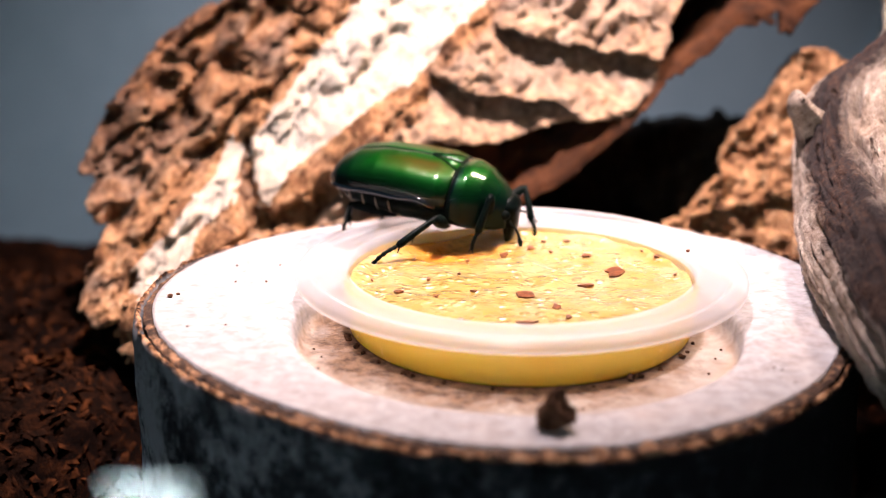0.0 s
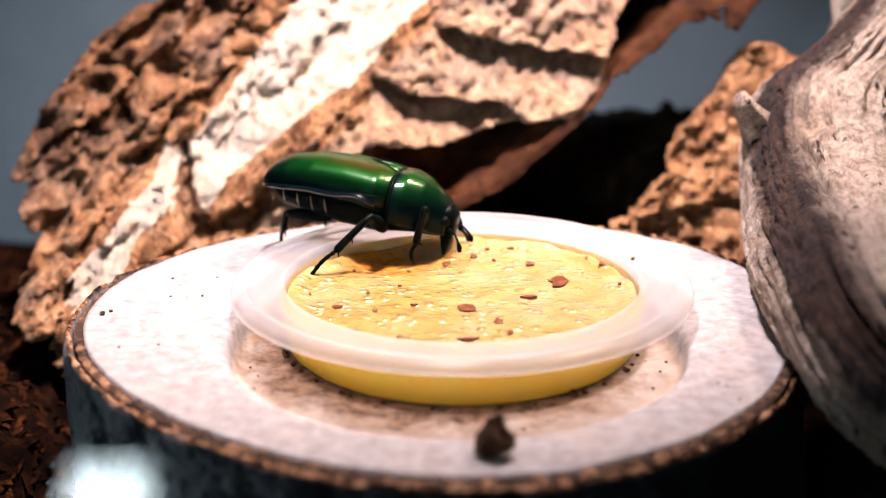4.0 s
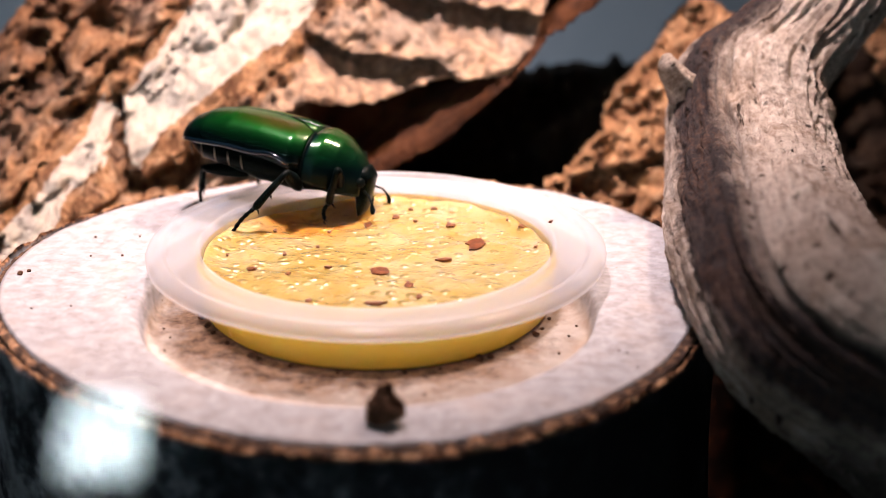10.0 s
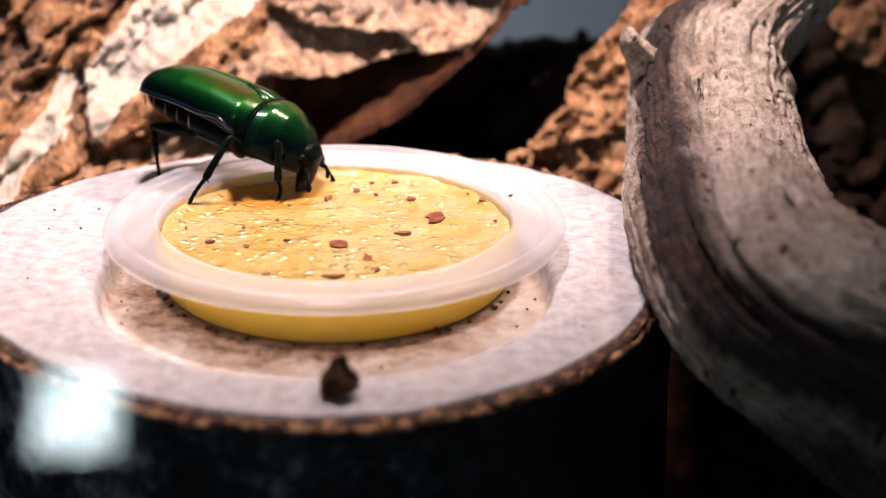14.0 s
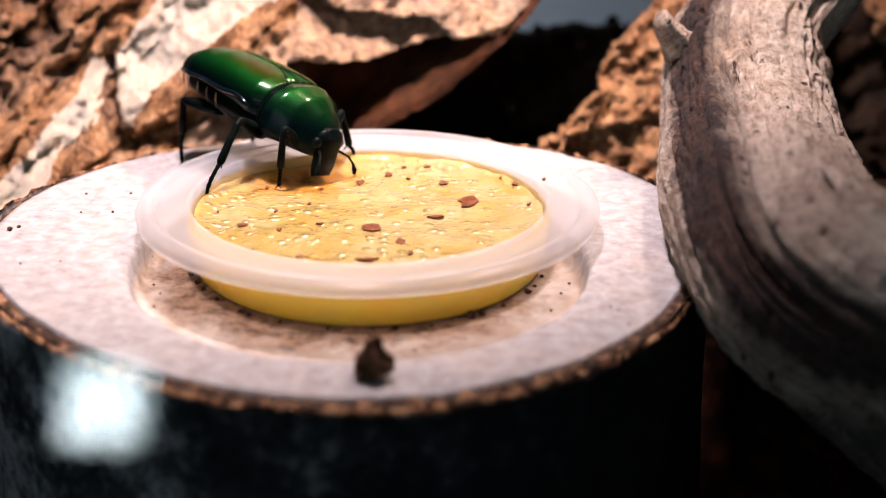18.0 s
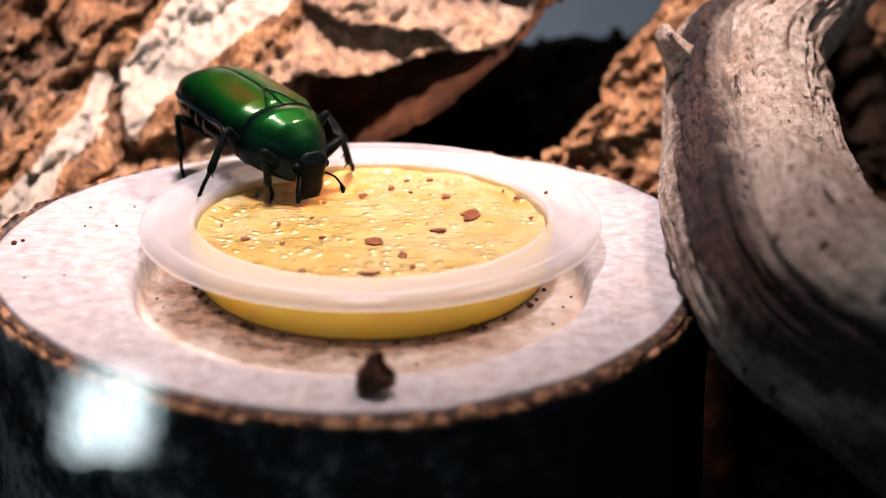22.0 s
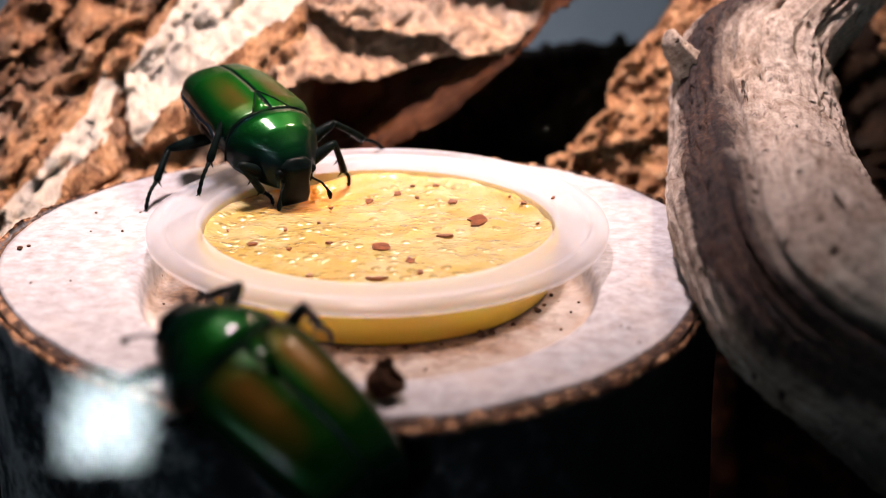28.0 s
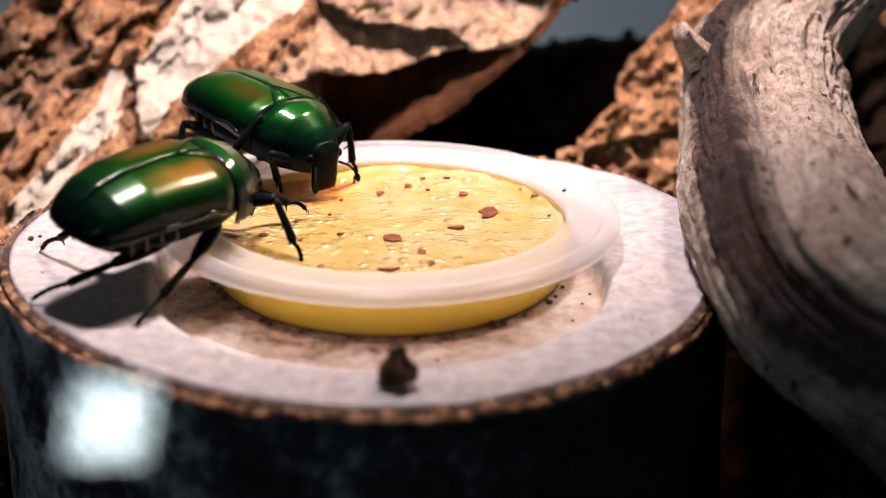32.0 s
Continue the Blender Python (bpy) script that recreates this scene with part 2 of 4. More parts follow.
def make_jelly():
    """Wet, slightly grainy yellow jelly, deeper orange where it has been eaten away."""
    m = Mat("banana_jelly", rough=0.12)
    v = m.coords(scale=(1000, 1000, 1000))
    a, b = m.noise(v, 0.18, 5, 0.6), m.noise(v, 1.1, 3, 0.5)
    base = m.ramp(a, (0.3, (0.34, 0.225, 0.05)), (0.5, (0.355, 0.275, 0.098)), (0.7, (0.395, 0.33, 0.17)))
    eaten = m.node("VectorMath", Vector=v)
    eaten.operation = "DISTANCE"
    eaten.inputs[1].default_value = (-9, 12.5, 1)
    base = m.mix(m.ramp(m.maths("MULTIPLY", eaten.outputs["Value"], 0.1), (0.25, 0.85), (0.85, 0.0)), base, (0.66, 0.27, 0.025))
    m.set("Base Color", base)
    m.set("Subsurface Weight", 0.6)
    m.set("Coat Weight", 1.0)
    m.set("Coat Roughness", 0.24)
    m.set("Coat IOR", 1.7)
    m.set("Subsurface Radius", (0.004, 0.0028, 0.0012))
    m.set("Subsurface Scale", 1.0)
    m.set("Roughness", 0.2)
    beads = m.maths("MULTIPLY", m.ramp(m.cells(v, 0.62), (0.0, 1.0), (0.10, 0.90), (0.20, 0.62), (0.30, 0.22), (0.38, 0.0)), m.ramp(m.noise(v, 0.3, 4, 0.6), (0.40, 0.25), (0.55, 1.0)))
    small = m.maths("MULTIPLY", m.ramp(m.cells(v, 1.25), (0.0, 1.0), (0.14, 0.8), (0.28, 0.3), (0.40, 0.0)), 0.16)
    beads = m.maths("ADD", beads, small)
    m.bump(m.maths("ADD", beads, m.maths("MULTIPLY", b, 0.12)), 1.0, 0.00044)
    return m.mat


JELLY = make_jelly()


def make_plastic(name, base, deep, radius):
    m = Mat(name, base, 0.28)
    v = m.coords(scale=(1000, 1000, 1000))
    a = m.noise(v, 0.1, 5, 0.6)
    m.set("Base Color", m.mix(m.ramp(a, (0.4, 0.0), (0.7, 1.0)), base, deep))
    m.set("Roughness", m.ramp(m.noise(v, 0.5, 6, 0.7), (0.3, 0.14), (0.7, 0.3)))
    m.set("Subsurface Weight", 0.8)
    m.set("Subsurface Radius", radius)
    m.set("Subsurface Scale", 1.0)
    m.bump(m.noise(v, 3.0, 3, 0.5), 0.08, 0.0001)
    return m.mat


def let_light_through(mat, share, colour, clear=0.0):
    """Mix a translucent share into a plastic, so that light from above glows through it."""
    tree = mat.node_tree
    out, bsdf = tree.nodes["Material Output"], tree.nodes["Principled BSDF"]
    thin, both = tree.nodes.new("ShaderNodeBsdfTranslucent"), tree.nodes.new("ShaderNodeMixShader")
    thin.inputs[0].default_value = (*colour, 1)
    both.inputs[0].default_value = share
    tree.links.new(bsdf.outputs[0], both.inputs[1])
    tree.links.new(thin.outputs[0], both.inputs[2])
    if clear:
        see, last = tree.nodes.new("ShaderNodeBsdfTransparent"), tree.nodes.new("ShaderNodeMixShader")
        last.inputs[0].default_value = clear
        tree.links.new(both.outputs[0], last.inputs[1])
        tree.links.new(see.outputs[0], last.inputs[2])
        both = last
    tree.links.new(both.outputs[0], out.inputs["Surface"])
    return mat


MILKY = make_plastic("milky_plastic", (0.57, 0.61, 0.69), (0.54, 0.58, 0.66), (0.002, 0.0018, 0.0016))
let_light_through(MILKY, 0.55, (0.92, 0.92, 0.94), 0.64)
YELLOW = make_plastic("jelly_filled_plastic", (1.0, 0.66, 0.10), (0.98, 0.58, 0.07), (0.004, 0.0025, 0.0006))
let_light_through(YELLOW, 0.2, (1.0, 0.72, 0.13))


def make_shell(name, green, amber):
    """Glossy green wing-case, with an amber sheen patch and margins that turn black, partly as painted shade."""
    m = Mat(name, rough=0.16, metal=0.5)
    v = m.coords(scale=(1000, 1000, 1000))
    xyz = m.split(v)
    side = m.maths("ABSOLUTE", xyz[1])
    a = m.noise(v, 0.25, 5, 0.6)
    wander = m.maths("MULTIPLY", m.maths("SUBTRACT", m.noise(v, 0.35, 5, 0.65), 0.5), 0.5)
    base = m.ramp(a, (0.35, tuple(c * 0.7 for c in green)), (0.6, green))
    patch = m.ramp(m.maths("ADD", m.maths("MULTIPLY", side, 0.1), m.maths("MULTIPLY", wander, 0.25)), (0.10, 0.0), (0.24, 1.0), (0.36, 0.7), (0.47, 0.0))
    length = m.ramp(m.maths("ADD", m.maths("MULTIPLY", m.maths("ADD", xyz[0], 13.0), 0.06), m.maths("MULTIPLY", wander, 0.4)), (0.42, 0.0), (0.70, 1.0), (0.86, 1.0), (0.97, 0.2))
    base = m.mix(m.maths("MULTIPLY", m.maths("MULTIPLY", patch, length), 0.9), base, amber)
    # dark edges, widened up the sides as shade painted into the colour
    edge = m.ramp(m.maths("MULTIPLY", xyz[2], 0.1), (0.50, 1.0), (0.66, 0.5), (0.83, 0.0))
    apex = m.ramp(m.maths("MULTIPLY", m.maths("ADD", xyz[0], 13.0), 0.1), (0.15, 1.0), (0.75, 0.0))
    suture = m.ramp(m.maths("MULTIPLY", side, 0.5), (0.10, 1.0), (0.17, 0.0))
    dark = m.maths("MAXIMUM", m.maths("MAXIMUM", edge, apex), suture)
    m.set("Base Color", m.mix(dark, base, (0.001, 0.006, 0.006)))
    m.set("Coat Weight", m.ramp(m.maths("MULTIPLY", xyz[2], 0.1), (0.34, 0.2), (0.50, 0.4), (0.64, 0.45)))
    m.set("Coat Roughness", m.ramp(m.noise(v, 0.6, 5, 0.6), (0.35, 0.17), (0.7, 0.26)))
    m.set("Specular IOR Level", 0.0)
    m.set("Roughness", m.ramp(m.noise(v, 2.0, 6, 0.7), (0.3, 0.36), (0.7, 0.5)))
    m.bump(m.noise(v, 5.0, 3, 0.6), 0.05, 0.0001)
    return m.mat


SHELL = make_shell("green_wing_case", (0.0014, 0.050, 0.003), (0.042, 0.030, 0.004))
SHELL_AMBER = make_shell("amber_green_wing_case", (0.004, 0.040, 0.003), (0.13, 0.058, 0.008))


def make_pronotum():
    """Smooth dark green shield whose side margins turn blue-black, partly as painted shade."""
    m = Mat("green_pronotum", rough=0.42, metal=0.5)
    m.set("Specular IOR Level", 0.03)
    v = m.coords(scale=(1000, 1000, 1000))
    xyz = m.split(v)
    green = m.ramp(m.noise(v, 0.3, 5, 0.6), (0.35, (0.0004, 0.022, 0.002)), (0.6, (0.0008, 0.042, 0.003)))
    margin_shade = m.ramp(m.maths("MULTIPLY", xyz[2], 0.1), (0.44, 1.0), (0.60, 0.6), (0.78, 0.0))
    hind = m.ramp(m.maths("MULTIPLY", xyz[0], 0.1), (0.43, 1.0), (0.50, 0.0))
    m.set("Base Color", m.mix(m.maths("MAXIMUM", margin_shade, hind), green, (0.001, 0.006, 0.007)))
    m.set("Coat Weight", m.ramp(m.maths("MULTIPLY", xyz[2], 0.1), (0.46, 0.15), (0.64, 0.9)))
    m.set("Coat Roughness", 0.11)
    m.bump(m.noise(v, 5.0, 3, 0.6), 0.05, 0.0001)
    return m.mat


PRONOTUM = make_pronotum()
CHITIN = plain("blue_black_chitin", ((0.001, 0.002, 0.002), (0.002, 0.004, 0.004), (0.004, 0.008, 0.007)), 0.8, 0.28, 0.3, 0.0002, IOR=1.11)
EDGE = Mat("polished_chitin", (0.002, 0.006, 0.010), 0.10, Coat_Weight=0.6, Coat_Roughness=0.08).mat
FRINGE = plain("pale_fringe_hairs", ((0.10, 0.075, 0.05), (0.20, 0.16, 0.12), (0.32, 0.27, 0.21)), 1.5, 0.7)


def make_driftwood():
    """Bleached fibrous wood with a broad black-brown stain down one side."""
    m = Mat("weathered_driftwood", rough=0.85)
    m.set("Specular IOR Level", 0.06)
    uv = m.coords("UV", (60, 26, 1))
    fine_uv = m.coords("UV", (190, 34, 1))
    v = m.coords(scale=(1000, 1000, 1000))
    grain, streak, fine = m.noise(uv, 1.0, 8, 0.7, 0.0), m.noise(fine_uv, 1.0, 6, 0.7), m.noise(v, 1.3, 8, 0.75)
    body = m.maths("ADD", m.maths("MULTIPLY", grain, 0.5), m.maths("MULTIPLY", fine, 0.5))
    pale = m.ramp(body, (0.36, (0.20, 0.14, 0.11)), (0.44, (0.50, 0.40, 0.34)), (0.53, (0.74, 0.64, 0.56)), (0.64, (0.88, 0.80, 0.73)))
    tan = m.ramp(m.noise(v, 0.14, 6, 0.65, 0.4), (0.46, 0.0), (0.66, 0.75))
    pale = m.mix(tan, pale, m.ramp(body, (0.38, (0.20, 0.13, 0.09)), (0.6, (0.50, 0.37, 0.28))))
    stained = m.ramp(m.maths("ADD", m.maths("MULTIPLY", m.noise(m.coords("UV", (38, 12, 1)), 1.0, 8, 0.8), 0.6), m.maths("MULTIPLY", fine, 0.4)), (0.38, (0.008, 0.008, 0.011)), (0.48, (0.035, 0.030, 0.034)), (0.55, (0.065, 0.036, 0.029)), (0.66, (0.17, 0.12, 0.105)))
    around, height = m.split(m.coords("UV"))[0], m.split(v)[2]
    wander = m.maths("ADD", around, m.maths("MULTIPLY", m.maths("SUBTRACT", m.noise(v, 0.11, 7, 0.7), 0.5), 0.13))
    # the stain widens downwards, its lower reach painted in place of shade
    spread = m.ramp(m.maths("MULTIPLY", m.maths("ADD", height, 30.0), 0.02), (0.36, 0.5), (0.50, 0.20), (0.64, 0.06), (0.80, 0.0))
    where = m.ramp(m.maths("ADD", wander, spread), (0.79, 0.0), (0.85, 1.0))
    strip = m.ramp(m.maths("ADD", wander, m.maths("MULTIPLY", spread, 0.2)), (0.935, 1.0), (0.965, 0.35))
    # shade painted in: the limb's low end turns near black
    low_shade = m.ramp(m.maths("MULTIPLY", m.maths("ADD", m.maths("ADD", height, 30.0), m.maths("MULTIPLY", m.noise(v, 0.2, 8, 0.75), 13.0)), 0.02), (0.57, 1.0), (0.78, 0.0))
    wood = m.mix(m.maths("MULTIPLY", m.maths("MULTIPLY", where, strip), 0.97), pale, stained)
    wood = m.mix(m.maths("MULTIPLY", low_shade, 0.9), wood, m.ramp(fine, (0.35, (0.005, 0.005, 0.006)), (0.6, (0.015, 0.014, 0.015)), (0.75, (0.05, 0.043, 0.04))))
    wood = m.mix(m.ramp(streak, (0.33, 0.75), (0.42, 0.0)), wood, (0.07, 0.045, 0.035))
    split = m.ramp(m.noise(m.coords("UV", (34, 6, 1)), 1.0, 5, 0.6), (0.335, 0.9), (0.365, 0.0))
    wood = m.mix(split, wood, (0.045, 0.03, 0.024))
    holes = m.ramp(m.cells(m.coords(scale=(1000, 1000, 430)), 0.42), (0.09, 1.0), (0.19, 0.0))
    holes = m.maths("MULTIPLY", holes, m.ramp(m.noise(v, 0.2, 4, 0.6), (0.42, 0.0), (0.54, 0.9)))
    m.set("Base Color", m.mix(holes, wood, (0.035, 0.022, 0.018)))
    m.bump(m.maths("SUBTRACT", m.maths("ADD", m.maths("MULTIPLY", grain, 0.8), m.maths("ADD", m.maths("MULTIPLY", streak, 0.5), m.maths("MULTIPLY", fine, 0.8))), m.maths("ADD", holes, split)), 1.0, 0.0010)
    return m.mat


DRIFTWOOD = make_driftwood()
GLASS = Mat("clear_glass", (1, 1, 1), 0.0, Transmission_Weight=1.0, IOR=1.26).mat


def make_glow(name, colour, strength):
    m = Mat(name, (0, 0, 0), 1.0)
    m.set("Emission Color", (*colour, 1))
    m.set("Emission Strength", strength)
    return m.mat



def make_sky_glow():
    """Daylight in the panes, brightest in the middle: the reflection's blur painted into the glow."""
    m = Mat("window_daylight", (0, 0, 0), 1.0)
    far = m.node("VectorMath", Vector=m.coords())
    far.operation = "LENGTH"
    m.set("Emission Color", (0.78, 0.93, 1.0, 1))
    m.set("Emission Strength", m.maths("MULTIPLY", m.ramp(m.maths("MULTIPLY", far.outputs["Value"], 8.6), (0.1, 1.0), (0.45, 0.5), (0.70, 0.10), (0.92, 0.01)), 160.0))
    return m.mat


SKY_GLOW = make_sky_glow()
BULB_GLOW = make_glow("warm_bulb", (1.0, 0.82, 0.6), 6.0)

# ---- mesh helpers: shapes are written in millimetres ----


def link(name, bm, material, parent=None, label="", smooth=True):
    """One mesh object out of a bmesh written in millimetres."""
    bmesh.ops.scale(bm, vec=(0.001, 0.001, 0.001), verts=bm.verts)
    bmesh.ops.recalc_face_normals(bm, faces=bm.faces)
    mesh = bpy.data.meshes.new(name)
    bm.to_mesh(mesh)
    bm.free()
    if smooth:
        mesh.shade_smooth()
    mesh.materials.append(material)
    ob = new(name, mesh)
    if parent:
        ob.parent = parent
    if label:
        ob["label"] = label
    return ob


def part(name, bm, material, parent, label="", smooth=True):
    return link(name, bm, material, parent, label, smooth)


def root(name, m=None):
    ob = new(name)
    ob.empty_display_size = 0.005
    if m:
        ob.matrix_world = m
    return ob


def mm(x, y, z, rx=0, ry=0, rz=0):
    return pose(x * 0.001, y * 0.001, z * 0.001, rx, ry, rz)


def box(x0, x1, y0, y1, z0, z1, bevel=0.0):
    bm = bmesh.new()
    bmesh.ops.create_cube(bm, size=1)
    for v in bm.verts:
        v.co = Vector((x0 if v.co.x < 0 else x1, y0 if v.co.y < 0 else y1, z0 if v.co.z < 0 else z1))
    if bevel:
        bmesh.ops.bevel(bm, geom=bm.edges[:], offset=bevel, segments=2, affect="EDGES")
    return bm


def sheet(rows, cols, place, close_u=False, uv=False):
    """A grid mesh: place(i, j) gives each point."""
    bm = bmesh.new()
    layer = bm.loops.layers.uv.new("UVMap") if uv else None
    grid = [[bm.verts.new(place(i, j)) for j in range(cols)] for i in range(rows)]
    for i in range(rows - 1):
        for j in range(cols if close_u else cols - 1):
            k = (j + 1) % cols
            f = bm.faces.new((grid[i][j], grid[i][k], grid[i + 1][k], grid[i + 1][j]))
            if uv:
                for loop, (a, b) in zip(f.loops, ((i, j), (i, j + 1), (i + 1, j + 1), (i + 1, j))):
                    loop[layer].uv = (b / cols, a / rows)
    return bm, grid


def lathe(profile, segments, centre=(0, 0), wobble=None):
    """A turned shape from (radius, z) points."""
    def place(i, j):
        a = 2 * math.pi * j / segments
        r, z = profile[i]
        if wobble:
            r, z = wobble(r, z, a)
        return (centre[0] + r * math.cos(a), centre[1] + r * math.sin(a), z)
    bm, grid = sheet(len(profile), segments, place, True)
    return bm, grid


def tube(points, radii, segments=8, cap=True):
    """A rounded, tapered tube along points."""
    points = [Vector(p) for p in points]
    rings = []
    bm = bmesh.new()
    for k, p in enumerate(points):
        d = (points[min(k + 1, len(points) - 1)] - points[max(k - 1, 0)]).normalized()
        a = d.cross(Vector((0.13, 0.31, 0.94))).normalized()
        b = d.cross(a)
        rings.append([bm.verts.new(p + radii[k] * (math.cos(t) * a + math.sin(t) * b)) for t in [2 * math.pi * s / segments for s in range(segments)]])
    for r0, r1 in zip(rings, rings[1:]):
        for s in range(segments):
            bm.faces.new((r0[s], r0[(s + 1) % segments], r1[(s + 1) % segments], r1[s]))
    if cap:
        bm.faces.new(rings[0])
        bm.faces.new(rings[-1])
    return bm


def lerp(table, x):
    """Smooth value from a table of (x, value)."""
    xs = [p[0] for p in table]
    for k in range(len(xs) - 1):
        if x <= xs[k + 1]:
            t = max(0.0, min(1.0, (x - xs[k]) / (xs[k + 1] - xs[k])))
            return table[k][1] + (table[k + 1][1] - table[k][1]) * t
    return table[-1][1]


def fract(x, y, z, octaves=5):
    return noise.fractal(Vector((x, y, z)), 1.0, 2.1, octaves)


def smooth_step(a, b, x):
    t = max(0.0, min(1.0, (x - a) / (b - a)))
    return t * t * (3 - 2 * t)


# ---- the room behind the camera ----


def build_room():
    walls = {"wall_north": (-1600, 1600, 700, 800, -800, 1600), "wall_south": (-1600, 1600, -2200, -2100, -800, 1600),
             "wall_west": (-1700, -1600, -2200, 800, -800, 1600), "wall_east": (1600, 1700, -2200, 800, -800, 1600),
             "room_floor": (-1700, 1700, -2200, 800, -900, -800), "ceiling": (-1700, 1700, -2200, 800, 1600, 1700)}
    for name, dims in walls.items():
        tagged(link(name, box(*dims), PAINT, smooth=False), "plain painted room surface in dim light", "wall", kind="structure")
    # the table under the tank
    tagged(link("table", box(-500, 500, -130, 420, -92, -62, 3), METAL, smooth=False), "dark table top under the insect tank", "table")


build_room()


def build_window():
    """A small four-pane window on the room's far wall, seen mirrored in the tank's front glass."""
    way = Vector((-0.256, 0.880, -0.478)).normalized()
    n = Vector(GLASS_NORMAL).normalized()
    eye_at = Vector((8.0, -144.5, 55.5))
    t = (GLASS_AT - eye_at.dot(n)) / way.dot(n)
    hit = eye_at + way * t
    out = way - 2 * way.dot(n) * n
    at = hit + out * ((-2085 - hit.y) / out.y)
    half = 0.5 * 205 / 2487 * ((at - hit).length + t)
    w = tagged(root("window_1", mm(*at)), "small white four-pane window letting in pale daylight", "window", kind="structure")
    for sx in (-1, 1):
        for sz in (-1, 1):
            cx, cz = sx * half * 0.5, sz * half * 0.5
            part("pane", box(cx - half * 0.475, cx + half * 0.475, -2, 2, cz - half * 0.475, cz + half * 0.475), SKY_GLOW, w)
    for name, dims in (("frame_bar", (-half * 0.03, half * 0.03, -8, 8, -half, half)), ("frame_bar", (-half, half, -7, 9, -half * 0.03, half * 0.03))):
        part(name, box(*dims), PAINT, w)
    for s in (-1, 1):
        part("frame_side", box(s * half - 12, s * half + 12, -10, 10, -half - 12, half + 12), PAINT, w)
        part("frame_edge", box(-half - 12, half + 12, -11, 11, s * half - 12, s * half + 12), PAINT, w)


GLASS_NORMAL, GLASS_AT = (-0.03, -0.925, 0.38), 68.0
build_window()

# ---- the tank ----


def build_tank():
    tagged(link("tank_back_panel", box(-198, 198, 125, 129, -60, 330), TANK, smooth=False), "grey-blue back panel of the insect tank", "panel", kind="structure")
    for name, x in (("tank_side_panel", -200), ("tank_side_panel", 200)):
        tagged(link(name, box(x - 2, x + 2, -60, 170, -60, 330), TANK, smooth=False), "grey-blue side panel of the insect tank", "panel", kind="structure")
    tagged(link("tank_lid", box(-202, 202, -60, 174, 330, 336), METAL, smooth=False), "black lid of the insect tank", "lid", kind="structure")
    n = Vector(GLASS_NORMAL).normalized()
    a = Vector((1, 0, 0))
    a = (a - a.dot(n) * n).normalized()
    b = n.cross(a)
    bm = box(-170, 170, -62, 170, -1.0, 1.0)
    turn = Matrix((a, -b, n)).transposed()
    for v in bm.verts:
        v.co = turn @ v.co + n * GLASS_AT
    g = tagged(link("front_glass", bm, GLASS, smooth=False), "clear leaning front glass of the insect tank", "glass pane", kind="structure")
    g.visible_shadow = False


build_tank()


def build_lamp(at, target, name, label, colour):
    lamp = tagged(root(name, look([c * 0.001 for c in at], [c * 0.001 for c in target])), label, "lamp")
    shade, _ = lathe([(17, -10), (18, -10), (16, 8), (10, 26), (4, 32), (4, 150), (0.5, 150)], 40)
    part("shade", shade, METAL, lamp)
    bulb, _ = lathe([(0.2, 2), (5, 3), (9, 7), (10, 13), (7, 22), (4, 30)], 32)
    part("bulb", bulb, colour, lamp, "glowing lamp bulb")


build_lamp((WARM_AT[0] * 1.06, WARM_AT[1] * 1.06, WARM_AT[2] + 18), (-8, 14, 0), "heat_lamp", "black heat lamp with a warm bulb over the tank", BULB_GLOW)
build_lamp((COOL_AT[0] * 1.06, COOL_AT[1] * 1.06, COOL_AT[2] + 18), (-4, 8, 0), "tank_lamp", "black tank lamp with a white bulb over the tank", BULB_GLOW)


def soil_height(x, y):
    z = -31 + 4 * smooth_step(25, 60, y) * smooth_step(-60, -20, x)
    z += 13 * smooth_step(-41, -56, x) * smooth_step(-25, 12, y) * smooth_step(95, 45, y)
    z -= 22 * smooth_step(12, 40, x) * smooth_step(34, 8, y)
    return z + 3.0 * fract(x * 0.05, y * 0.05, 0.3, 4) + 1.1 * fract(x * 0.35, y * 0.35, 4.0, 3)


def build_ground():
    nx, ny = 200, 130
    def place(i, j):
        x, y = -198 + 396 * j / (nx - 1), -58 + 226 * i / (ny - 1)
        return (x, y, soil_height(x, y))
    bm, _ = sheet(ny, nx, place)
    tagged(link("ground", bm, SOIL), "dark damp coconut-fibre soil on the tank floor", "soil", kind="structure")
    rng = random.Random(4)
    bm = bmesh.new()
    for _ in range(9000):
        x, y = rng.uniform(-120, -30), rng.uniform(-40, 120)
        if rng.random() < 0.25:
            x = rng.uniform(-30, 120)
            y = rng.uniform(40, 120)
        s = rng.uniform(0.35, 1.3)
        m = Matrix.Translation((x, y, soil_height(x, y) + 0.3 * s)) @ Euler((rng.uniform(-1, 1), rng.uniform(-1, 1), rng.uniform(0, 6.28))).to_matrix().to_4x4()
        vs = [bm.verts.new(m @ Vector((s * rng.uniform(0.6, 1.5) * a, s * rng.uniform(0.3, 0.7) * b, s * 0.25 * c))) for a, b, c in ((-1, -1, 0), (1, -0.8, 0.2), (0.8, 1, 0), (-0.7, 0.9, 0.2), (0, 0, 1.2))]
        bm.faces.new(vs[:4])
        for k in range(4):
            bm.faces.new((vs[k], vs[(k + 1) % 4], vs[4]))
    tagged(link("soil_chips", bm, FIBRE, smooth=False), "loose brown coconut-fibre chips strewn on the soil", "soil chips", kind="stuff")


build_ground()

# ---- cork bark ----


def inside(poly, x, z):
    hit = False
    for (x0, z0), (x1, z1) in zip(poly, poly[1:] + poly[:1]):
        if (z0 > z) != (z1 > z) and x < (x1 - x0) * (z - z0) / (z1 - z0) + x0:
            hit = not hit
    return hit


